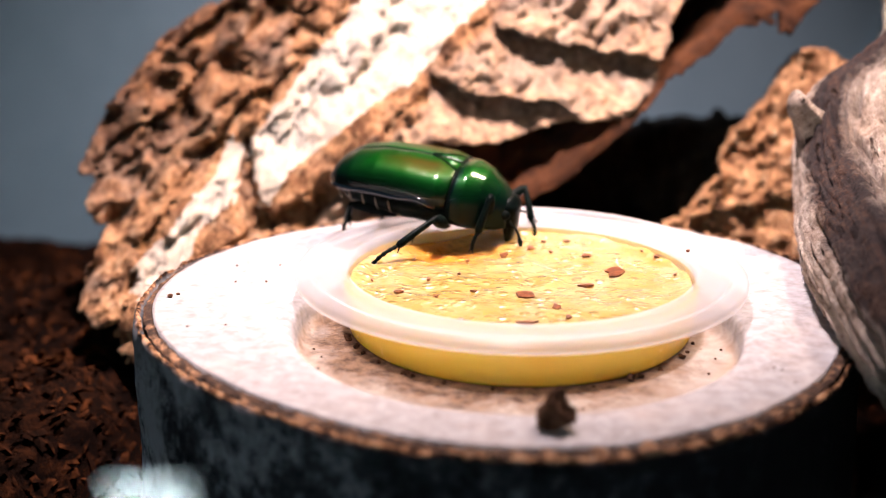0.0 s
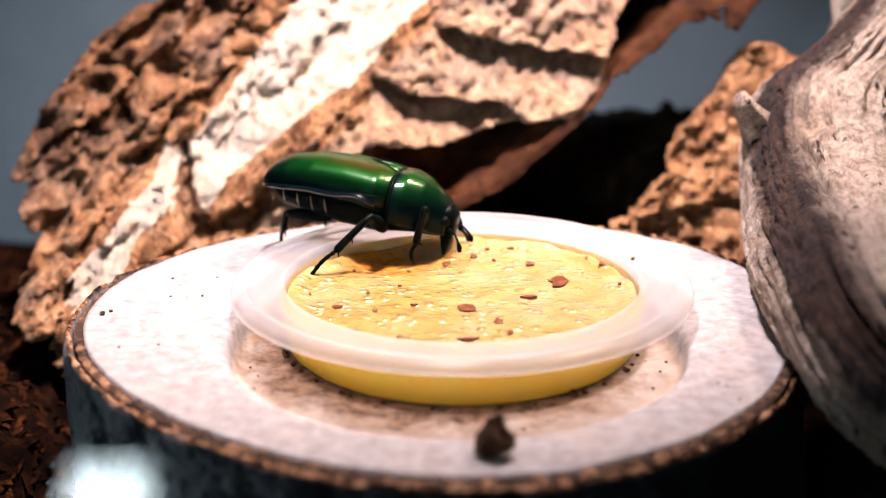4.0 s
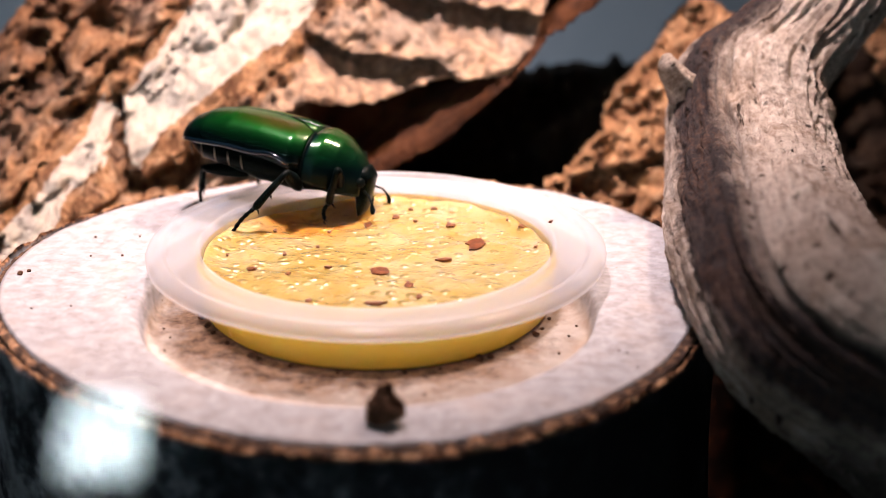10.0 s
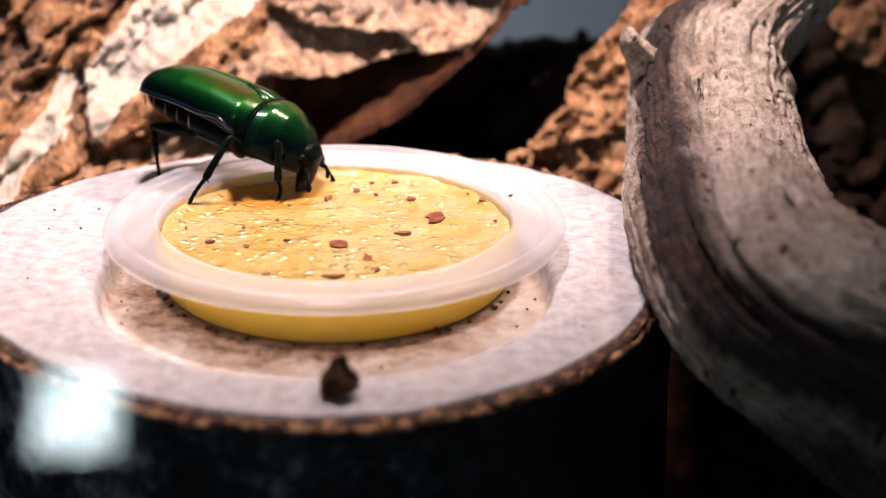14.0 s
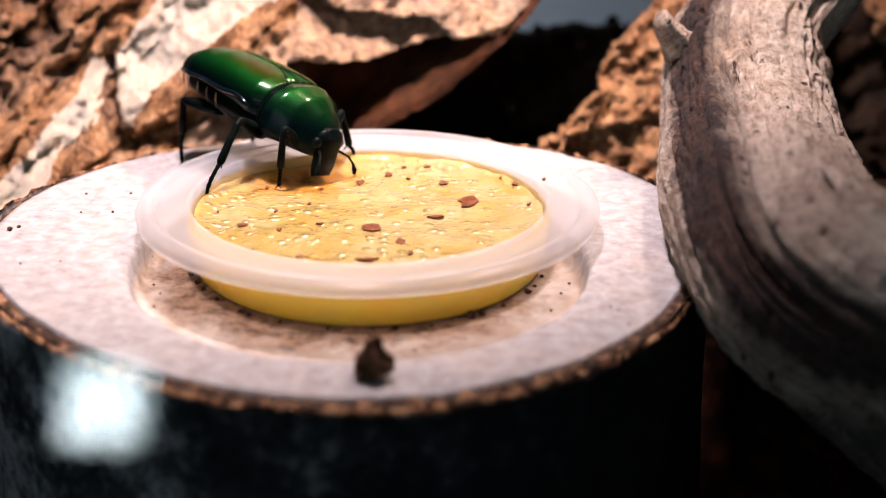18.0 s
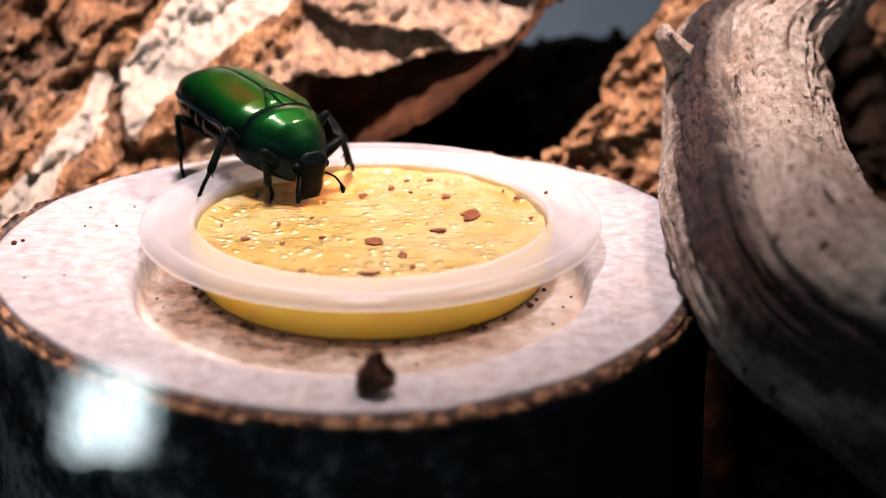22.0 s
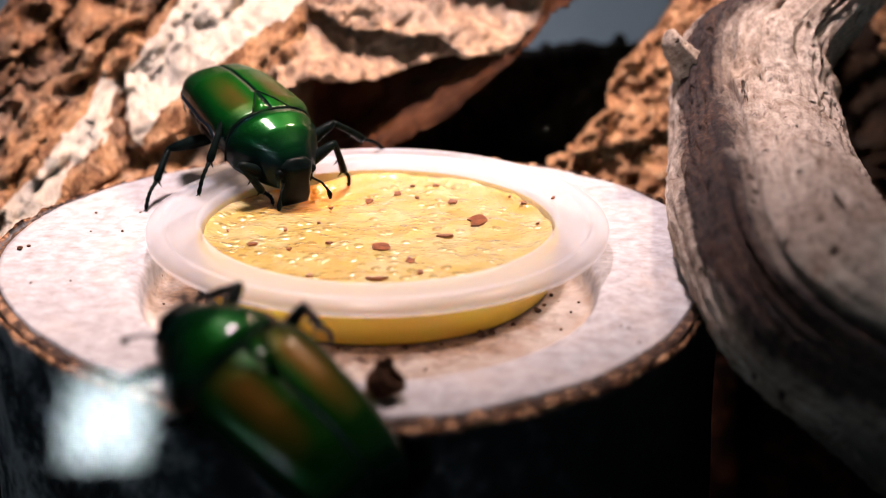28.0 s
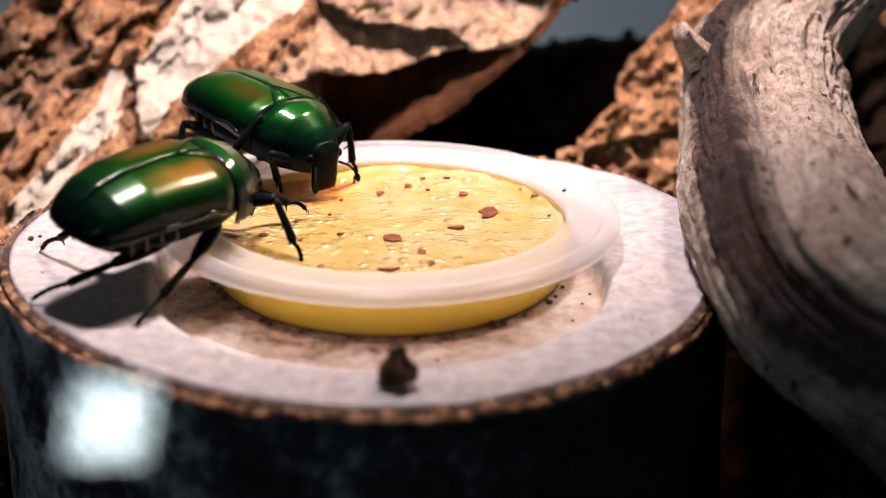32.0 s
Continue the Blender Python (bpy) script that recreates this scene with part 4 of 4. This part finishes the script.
def spline(points, t):
    k = min(int(t), len(points) - 2)
    p = [Vector(points[max(0, min(len(points) - 1, k + d))]) for d in (-1, 0, 1, 2)]
    u = t - k
    return 0.5 * ((2 * p[1]) + (p[2] - p[0]) * u + (2 * p[0] - 5 * p[1] + 4 * p[2] - p[3]) * u * u + (3 * p[1] - p[0] - 3 * p[2] + p[3]) * u ** 3)


def build_branch():
    rows, cols = 420, 240
    branch = tagged(root("driftwood_branch"), "weathered grey driftwood branch with dark stains leaning over the log", "branch")
    last = len(BRANCH) - 1.001
    frames, length = [], 0.0
    for i in range(rows):
        t = last * i / (rows - 1)
        p, q0, q1 = spline(BRANCH, t), spline(BRANCH, max(0.0, t - 0.8)), spline(BRANCH, min(last, t + 0.8))
        d = (Vector(q1[:3]) - Vector(q0[:3])).normalized()
        side = Vector((0, 0.7, -0.7)).cross(d).normalized()
        length += (Vector(p[:3]) - frames[-1][0]).length if frames else 0.0
        frames.append((Vector(p[:3]), side, d.cross(side), p[3], length))

    def place(i, j):
        c, side, front, r, along = frames[i]
        u = j / cols
        a = 2 * math.pi * u
        ca, sa = math.cos(a), math.sin(a)
        p3 = c + side * (r * ca) + front * (r * sa)
        swell = fract(1.6 * ca, 1.6 * sa, along * 0.04, 3)
        fibre = fract(13 * ca, 13 * sa, along * 0.09, 4)
        ridge = abs(noise.noise(Vector((4.5 * ca, 4.5 * sa, along * 0.022 + 4))))
        crumb = fract(p3.x * 0.8, p3.y * 0.8, p3.z * 0.45, 4)
        fall = smooth_step(8, -14, p3.z)
        edge = 0.822 - 0.05 * fall + 0.010 * noise.noise(Vector((along * 0.12, 1.0, 7.0)))
        crack = math.exp(-((u - edge) / 0.006) ** 2)
        plank = smooth_step(edge - 0.055, edge - 0.045, u) * smooth_step(edge - 0.006, edge - 0.014, u) * smooth_step(66, 70, along) * smooth_step(84, 80, along)
        torn = max(0.0, fract(5 * ca, 5 * sa, along * 0.09 + 20, 3) - 0.22)
        rr = r * (1 + 0.035 * swell + 0.024 * fibre) + 0.34 * crumb - 0.9 * max(0.0, 0.07 - ridge) / 0.07 - 1.1 * crack + 0.35 * plank - 1.6 * torn
        return c + side * (rr * ca) + front * (rr * 0.95 * sa)

    bm, _ = sheet(rows, cols, place, True, True)
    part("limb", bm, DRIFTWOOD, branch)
    path = [(43.5, 28.5, 7.6, 5.0), (41.2, 27.5, 9.6, 4.6), (39.0, 26.5, 11.8, 3.8), (37.0, 25.2, 14.0, 2.8), (35.2, 23.8, 16.0, 1.9), (34.1, 23.0, 17.4, 1.5), (33.5, 22.5, 18.7, 1.1), (33.2, 22.3, 19.6, 0.12)]
    way = Vector((-0.58, -0.3, 0.74)).normalized()
    across = way.cross(Vector((0, 1, 0))).normalized()
    over = way.cross(across)

    def spur(i, j):
        p = spline(path, 6.99 * i / 47)
        a = 2 * math.pi * j / 48
        k = 1 + 0.22 * fract(2.2 * math.cos(a), 2.2 * math.sin(a), i * 0.05, 4)
        return Vector(p[:3]) + p[3] * k * (math.cos(a) * across + math.sin(a) * over)

    bm, _ = sheet(48, 48, spur, True, True)
    for f in bm.faces:
        for loop in f.loops:
            u = loop[bm.loops.layers.uv.active].uv
            u.x = 0.76 + 0.1 * abs(u.x - 0.5)
    part("snag", bm, DRIFTWOOD, branch, "short broken side spur")


build_branch()

# ---- the beetles: +x is ahead, z up, millimetres ----
ELYTRA_W = [(-12.7, 1.3), (-12.4, 2.5), (-11.9, 3.3), (-11.0, 4.1), (-9.1, 4.95), (-6, 5.45), (-2, 5.75), (0, 5.9), (2.2, 6.1), (3.6, 5.5), (4.4, 4.6)]
ELYTRA_TOP = [(-12.7, 3.5), (-12.4, 4.6), (-11.9, 5.5), (-11.0, 6.4), (-9.3, 7.4), (-6, 8.2), (-2, 8.45), (2, 8.4), (4.4, 8.0)]
PRON_W = [(4.0, 5.75), (5.5, 5.5), (7.5, 4.5), (9.3, 3.2), (10.2, 2.5), (10.6, 2.1)]
PRON_TOP = [(4.0, 8.05), (5.5, 8.25), (7.5, 7.6), (9.3, 6.3), (10.2, 5.3), (10.6, 4.6)]


def dome(x0, x1, rows, width, top, low, a0, a1, cols, power=0.72, thick=0.0):
    """A curved shell between two stations; a0..a1 is the arc, 0 at the top, in right angles to each side."""
    def place(i, j):
        x = x0 + (x1 - x0) * i / (rows - 1)
        a = (a0 + (a1 - a0) * j / (cols - 1)) * math.pi / 2
        w, t, b = lerp(width, x), lerp(top, x), low(x)
        s, c = math.sin(a), math.cos(a)
        y = w * math.copysign(abs(s) ** 0.88, s) * (1 - 0.10 * max(0.0, abs(a) - math.pi / 2))
        return (x, y, b + (t - b) * math.copysign(abs(c) ** power, c))
    return sheet(rows, cols, place)[0]


def thicken(bm, depth):
    bmesh.ops.recalc_face_normals(bm, faces=bm.faces)
    bmesh.ops.solidify(bm, geom=bm.faces[:], thickness=depth)
    return bm


def two_bone(hip, foot, a, b, up):
    """The knee of a leg from hip to foot with lengths a and b, bent towards up; returns knee and reached foot."""
    d = foot - hip
    dist = max(1e-3, min(d.length, (a + b) * 0.995))
    dist = max(dist, abs(a - b) * 1.05)
    d = d.normalized()
    x = (a * a - b * b + dist * dist) / (2 * dist)
    h = math.sqrt(max(0.0, a * a - x * x))
    side = (up - up.dot(d) * d).normalized()
    return hip + d * x + side * h, hip + d * dist


def bone(at, to, up):
    """A pose at a point whose x runs to another point."""
    x = (to - at).normalized()
    y = up.cross(x).normalized()
    z = x.cross(y)
    return Matrix.Translation(at * 0.001) @ Matrix((x, y, z)).transposed().to_4x4()


LEGS = {"front_right": ((8.2, -2.4, 1.9), 4.6, 4.8, 2.2), "front_left": ((8.2, 2.4, 1.9), 4.6, 4.8, 2.2),
        "middle_right": ((3.6, -3.6, 1.2), 6.0, 5.6, 4.0), "middle_left": ((3.6, 3.6, 1.2), 6.0, 5.6, 4.0),
        "hind_right": ((-3.0, -3.4, 1.4), 5.8, 4.6, 3.8), "hind_left": ((-3.0, 3.4, 1.4), 5.8, 4.6, 3.8)}


def build_beetle(shell, label):
    b = tagged(root("flower_beetle"), label, "beetle", "flower beetles")
    rear = lambda x: lerp([(-13.2, 3.4), (-11, 4.0), (-6, 4.7), (0, 4.7), (4, 4.2)], x)
    for name, a0, a1 in (("right_wing_case", -0.004, -1.06), ("left_wing_case", 0.004, 1.06)):
        part(name, thicken(dome(-12.7, 3.9, 64, ELYTRA_W, ELYTRA_TOP, rear, a0, a1, 22, 0.70), 0.25), shell, b)
    for side in (-1, 1):
        edge_pts = [(x, side * (lerp(ELYTRA_W, x) * 0.985 + 0.05), rear(x) - 0.32 + 0.5 * math.exp(-((x - 0.3) / 1.8) ** 2)) for x in [-12.1 + 0.775 * k for k in range(20)]]
        part("wing_case_edge", tube(edge_pts, [0.12] + [0.30] * 18 + [0.2], 10), EDGE, b, "blue-black rolled lower edge")
    part("pronotum", thicken(dome(4.15, 10.6, 26, PRON_W, PRON_TOP, lambda x: lerp([(4, 3.4), (10.6, 2.0)], x), -1.08, 1.08, 40, 0.80), 0.25), PRONOTUM, b, "smooth domed dark green neck shield")
    bm = bmesh.new()
    tri = [(4.2, -2.4), (4.3, -0.8), (4.3, 0.8), (4.2, 2.4), (2.3, 1.25), (0.2, 0.0), (2.3, -1.25)]
    top = [bm.verts.new((x, y, lerp(ELYTRA_TOP, x) + 0.13 - 0.055 * y * y)) for x, y in tri]
    low = [bm.verts.new((x, y * 1.06, 7.6)) for x, y in tri]
    bm.faces.new(top)
    for k in range(len(tri)):
        bm.faces.new((low[k], low[(k + 1) % len(tri)], top[(k + 1) % len(tri)], top[k]))
    part("scutellum", bm, shell, b, "small green triangular shield")
    # dark seams round the shield and along the pronotum's hind edge
    for s in (-1, 1):
        part("seam", tube([(4.2, s * 2.5, lerp(ELYTRA_TOP, 4.2) - 0.24), (2.3, s * 1.32, lerp(ELYTRA_TOP, 2.3) + 0.03), (0.1, s * 0.05, lerp(ELYTRA_TOP, 0.1) + 0.08)], [0.10, 0.10, 0.09], 6), CHITIN, b)
    arc = []
    for k in range(25):
        a = (-1.1 + 2.2 * k / 24) * math.pi / 2
        w, t, lowz = lerp(PRON_W, 4.1), lerp(PRON_TOP, 4.1), 3.4
        arc.append((4.05, w * math.copysign(abs(math.sin(a)) ** 0.88, math.sin(a)), lowz + (t - lowz) * math.copysign(abs(math.cos(a)) ** 0.8, math.cos(a)) + 0.03))
    part("seam", tube(arc, [0.13] * 25, 6), CHITIN, b)
    # underside
    def belly(i, j):
        x = -12.0 + 22.0 * i / 30
        a = 2 * math.pi * j / 28
        w = lerp([(-12.0, 0.8), (-11.0, 3.4), (-9, 4.7), (-3, 5.2), (3, 5.0), (7, 4.0), (10, 1.6)], x)
        lowz, topz = lerp([(-12.0, 2.8), (-10, 1.4), (-4, 0.5), (2, 0.2), (7, 1.0), (10, 2.4)], x), 5.4
        ridge = 0.10 * max(0.0, math.sin(x * 2.6)) if x < -1 else 0.0
        return (x, (w + ridge) * math.cos(a), 0.5 * (lowz + topz) + (0.5 * (topz - lowz) + ridge) * math.sin(a))
    part("abdomen", sheet(31, 28, belly, True)[0], CHITIN, b, "blue-black ridged underside")
    for s in (-1, 1):
        for k in range(5):
            x = -10.4 + 1.75 * k
            w = lerp([(-11, 3.7), (-9, 4.8), (-3, 5.25)], x)
            part("hair_fringe", tube([(x + 0.2, s * w * 0.95, 1.9), (x, s * (w + 0.08), 2.7), (x - 0.25, s * (w + 0.05), 3.6)], [0.04, 0.13, 0.07], 6), FRINGE, b)
    # head, bent down to feed
    def skull(i, j):
        u = i / 14
        x, z = lerp([(0, 9.9), (0.3, 10.9), (0.7, 11.2), (1, 11.3)], u), lerp([(0, 4.6), (0.3, 3.4), (0.7, 1.0), (1, -0.9)], u)
        w, d = lerp([(0, 1.3), (0.15, 2.1), (0.35, 1.95), (0.55, 1.7), (0.85, 1.9), (1, 1.7)], u), lerp([(0, 1.5), (0.3, 1.4), (0.8, 0.75), (1, 0.3)], u)
        a = 2 * math.pi * j / 24
        c, s = math.cos(a), math.sin(a)
        return (x - 0.5 + d * 0.9 * c, w * math.copysign(abs(s) ** 0.6, s), z + 0.35 * d * c)
    bm, grid = sheet(15, 24, skull, True)
    bm.faces.new(grid[0])
    bm.faces.new(grid[-1])
    head = part("head", bm, CHITIN, b, "square dark green-black head bent down")
    for s in (-1, 1):
        bm = bmesh.new()
        bmesh.ops.create_uvsphere(bm, u_segments=16, v_segments=10, radius=0.62, matrix=Matrix.Translation((10.4, s * 2.0, 3.2)))
        part("eye", bm, CHITIN, head)
        part("antenna", tube([(11.0, s * 1.8, 2.3), (12.0, s * 2.6, 2.0), (12.6, s * 3.1, 1.3), (12.9, s * 3.3, 0.7), (13.0, s * 3.35, 0.2)], [0.16, 0.13, 0.16, 0.34, 0.2], 8), CHITIN, head)
    # legs: thigh and shin are posed one by one, the foot rides on the shin
    limbs = {}
    for name, (hip, a, sh, ta) in LEGS.items():
        thin = 0.85 if name.startswith("front") else 1.0
        femur = part("thigh", tube([(0, 0, 0), (0.2 * a, 0, 0.02), (0.55 * a, 0, 0.05), (0.9 * a, 0, 0), (a + 0.1, 0, 0)], [0.55, 0.78 * thin, 0.82 * thin, 0.54, 0.32], 12), CHITIN, b)
        tibia = part("shin", tube([(-0.1, 0, 0), (0.15 * sh, 0, 0), (0.6 * sh, 0, 0.05), (0.92 * sh, 0, 0), (sh, 0, 0)], [0.32, 0.38, 0.43, 0.5, 0.3], 10), CHITIN, b)
        for k in (0.55, 0.95):
            part("spur", tube([(k * sh, 0, -0.3), ((k + 0.09) * sh, 0.1, -0.95)], [0.16, 0.03], 6), CHITIN, tibia)
        pts = [(sh - 0.1 + ta * k / 10, 0, (0.10, -0.10)[k % 2] * 0.0 + 0.35 * math.sin(math.pi * k / 10)) for k in range(11)]
        part("foot", tube(pts, [0.19 + 0.10 * (k % 2) for k in range(11)], 8), CHITIN, tibia)
        for s in (-1, 1):
            part("claw", tube([(sh + ta - 0.15, 0, 0), (sh + ta + 0.2, s * 0.3, -0.05), (sh + ta + 0.35, s * 0.4, -0.4)], [0.09, 0.07, 0.02], 6), CHITIN, tibia)
        limbs[name] = (femur, tibia)
    return b, limbs


GREEN_BEETLE, GREEN_LIMBS = build_beetle(SHELL, "glossy metallic green flower beetle feeding at the jelly cup")
AMBER_BEETLE, AMBER_LIMBS = build_beetle(SHELL_AMBER, "glossy green flower beetle with amber sheen walking on the log")

# ---- movement ----
# seconds, x, y, z in millimetres, heading, nose-down and lean in degrees
GREEN_ROWS = [
    (0.0, -11.4, 20.1, 3.6, -15.4, 6.4, 8.6),
    (3.0, -12.1, 17.9, 3.8, -13.8, 6.9, -4.4),
    (6.0, -12.4, 17.6, 3.9, -12.4, 8.8, -9.4),
    (9.0, -12.9, 17.1, 4.3, -15.5, 9.1, -6.4),
    (11.0, -13.0, 18.1, 4.0, -14.7, 9.8, -8.0),
    (13.0, -14.0, 18.1, 4.8, -18.5, 14.2, -7.2),
    (16.0, -15.0, 18.6, 5.0, -34.0, 12.7, -18.1),
    (19.0, -14.6, 18.4, 4.9, -39.5, 12.0, -10.7),
    (22.0, -15.5, 16.8, 4.7, -45.0, 11.9, -3.1),
    (25.0, -16.1, 17.1, 4.6, -49.0, 12.8, -4.4),
    (27.5, -16.4, 17.6, 5.1, -54.0, 13.5, 2.0),
    (29.0, -16.5, 17.0, 5.1, -53.0, 13.5, 2.0),
    (30.2, -17.3, 18.3, 3.7, -41.0, 4.7, -2.9),
    (32.0, -16.2, 17.0, 4.4, -42.0, 7.2, -0.8),
]
AMBER_ROWS = [
    (0.0, 4.0, -56.0, -24.0, 100.0, -65.0, 0.0),
    (25.5, 4.0, -56.0, -24.0, 100.0, -65.0, 0.0),
    (27.5, -5.3, -50.3, -1.6, 110.7, -50.7, 0.3),
    (28.0, -6.7, -42.2, 0.4, 152.0, -32.0, -20.0),
    (28.4, -10.9, -39.5, 3.1, 141.6, -18.0, -8.2),
    (29.0, -18.4, -28.2, 4.0, 121.3, -21.0, 7.1),
    (29.6, -21.3, -16.8, 6.7, 103.3, -18.2, -7.6),
    (30.0, -21.0, -16.1, 5.4, 88.2, -15.7, -9.0),
    (30.2, -21.8, -13.8, 5.1, 64.2, 0.9, 7.1),
    (30.5, -21.6, -14.0, 5.6, 57.9, 0.6, 8.5),
    (32.0, -22.0, -11.8, 5.1, 53.3, 0.0, 14.0),
]
# feet on the ground, in millimetres, by seconds
GREEN_FEET = {
    "front_right": [(0, -5.8, 12.0, 1.6), (12, -6.4, 11.0, 1.6), (16, -9.5, 9.5, 1.6), (20, -12.1, 8.8, 1.6), (25, -12.8, 8.0, 1.6), (32, -13.3, 10.1, 1.6)],
    "middle_right": [(0, -17.3, 5.2, 1.6), (12, -17.2, 6.6, 1.6), (16, -18.2, 6.0, 1.6), (20, -19.1, 2.3, 1.8), (22, -20.0, 3.6, 2.5), (24, -24.8, 1.9, 3.9), (26, -24.0, 3.0, 3.9), (27, -21, 6, 3.6), (32, -21, 7, 3.6)],
    "hind_right": [(0, -22.4, 23.3, 0.2), (12, -23.6, 21.6, 0.2), (20, -24.7, 20.5, 0.2), (22, -24.5, 19.0, 0.2), (25.5, -25.5, 17.0, 0.2), (27.5, -28.3, 10.4, 0.2), (29, -27.5, 11.5, 0.2), (30.2, -27, 14, 0.2), (32, -27, 14, 0.2)],
    "front_left": [(0, 1.9, 17.9, 1.6), (12, -2.4, 17.2, 1.6), (20, -3.4, 19.2, 1.6), (25, -4.5, 17.0, 1.6), (32, -5.2, 15.0, 1.6)],
    "middle_left": [(0, -6, 26, 3.0), (16, -5, 25.5, 3.0), (25.5, -5, 24, 3.6), (27.5, -1.0, 24, 3.7), (29.6, -1.0, 24, 3.7), (30.5, -5, 23, 3.6), (32, -6, 22.5, 3.6)],
    "hind_left": [(0, -18, 29, 0.5), (16, -17, 29, 0.5), (32, -18, 28, 0.5)]}
AMBER_FEET = {
    "front_right": [(30.2, -7.5, -13.0, 1.5), (30.8, -7.8, -12.0, 1.5), (32, -8.3, -11.4, 1.5)],
    "middle_right": [(30.2, -17.5, -26.5, 0.2), (31.1, -20.0, -25.5, 0.2), (32, -22.3, -24.9, 0.2)],
    "hind_right": [(30.2, -33.0, -23.5, 0.2), (31.1, -35.0, -22.0, 0.2), (32, -34.4, -20.1, 0.2)],
    "front_left": [(30.2, -11, -2, 3.7), (30.8, -7, 1.5, 1.5), (32, -6.5, 2.3, 1.5)],
    "middle_left": [(30.2, -24, 4, 3.7), (32, -23, 4.5, 3.7)],
    "hind_left": [(30.0, -32.5, -24.5, 0.2), (30.4, -36, -14, 0.2), (32, -37, -6, 0.2)]}
REST = {"front": (12.0, 5.6), "middle": (3.5, 12.0), "hind": (-8.5, 10.5)}


def between(rows, t):
    """The row's values at t, gliding from row to row."""
    if t <= rows[0][0]:
        return Vector(rows[0][1:])
    for r0, r1 in zip(rows, rows[1:]):
        if t <= r1[0]:
            u = smooth_step(r0[0], r1[0], t)
            return Vector(r0[1:]).lerp(Vector(r1[1:]), u)
    return Vector(rows[-1][1:])


def stance(rows, t):
    for r0, r1 in zip(rows, rows[1:]):
        if t <= r1[0]:
            u = max(0.0, min(1.0, (t - r0[0]) / (r1[0] - r0[0])))
            x, y, z, yaw, pitch, roll = [a + (b - a) * u for a, b in zip(r0[1:], r1[1:])]
            return mm(x, y, z, roll, pitch, yaw)
    x, y, z, yaw, pitch, roll = rows[-1][1:]
    return mm(x, y, z, roll, pitch, yaw)


def move_beetle(ob, limbs, rows, feet, walking_until):
    """Key the body, and bend every leg so that its foot stays where it stands."""
    walk(ob, [(t, mm(x, y, z, roll, pitch, yaw)) for t, x, y, z, yaw, pitch, roll in rows])
    times = sorted({r[0] for r in rows} | {r[0] for f in feet.values() for r in f} | {0.0, 32.0} | ({27.5 + 0.25 * k for k in range(19)} if walking_until else set()))
    for name, (hip, a, sh, ta) in LEGS.items():
        keys_a, keys_b = [], []
        side = -1 if name.endswith("right") else 1
        for t in times:
            m = stance(rows, t)
            back = m.inverted()
            if t < walking_until:
                x, y = REST[name.split("_")[0]]
                swing = 1.8 * math.sin(t * 9 + (0 if name in ("front_right", "middle_left", "hind_right") else math.pi))
                foot = Vector((x + swing, side * y, -3.8 + 0.8 * max(0.0, math.cos(t * 9 + side))))
            else:
                foot = back @ (between(feet[name], t) * 0.001) * 1000
            hip_at = Vector(hip)
            up = Vector((-1.2, side * 0.5, 0.3)) if name.startswith("hind") else Vector((0.1, side * 1.0, 0.75))
            knee, toe = two_bone(hip_at, foot, a, sh + ta, up)
            keys_a.append((t, bone(hip_at, knee, Vector((0, 0, 1)))))
            keys_b.append((t, bone(knee, toe, Vector((0, 0, 1)) + 0.4 * up)))
        walk(limbs[name][0], keys_a)
        walk(limbs[name][1], keys_b)


def motions():
    move_beetle(GREEN_BEETLE, GREEN_LIMBS, GREEN_ROWS, GREEN_FEET, 0.0)
    move_beetle(AMBER_BEETLE, AMBER_LIMBS, AMBER_ROWS, AMBER_FEET, 30.0)


motions()
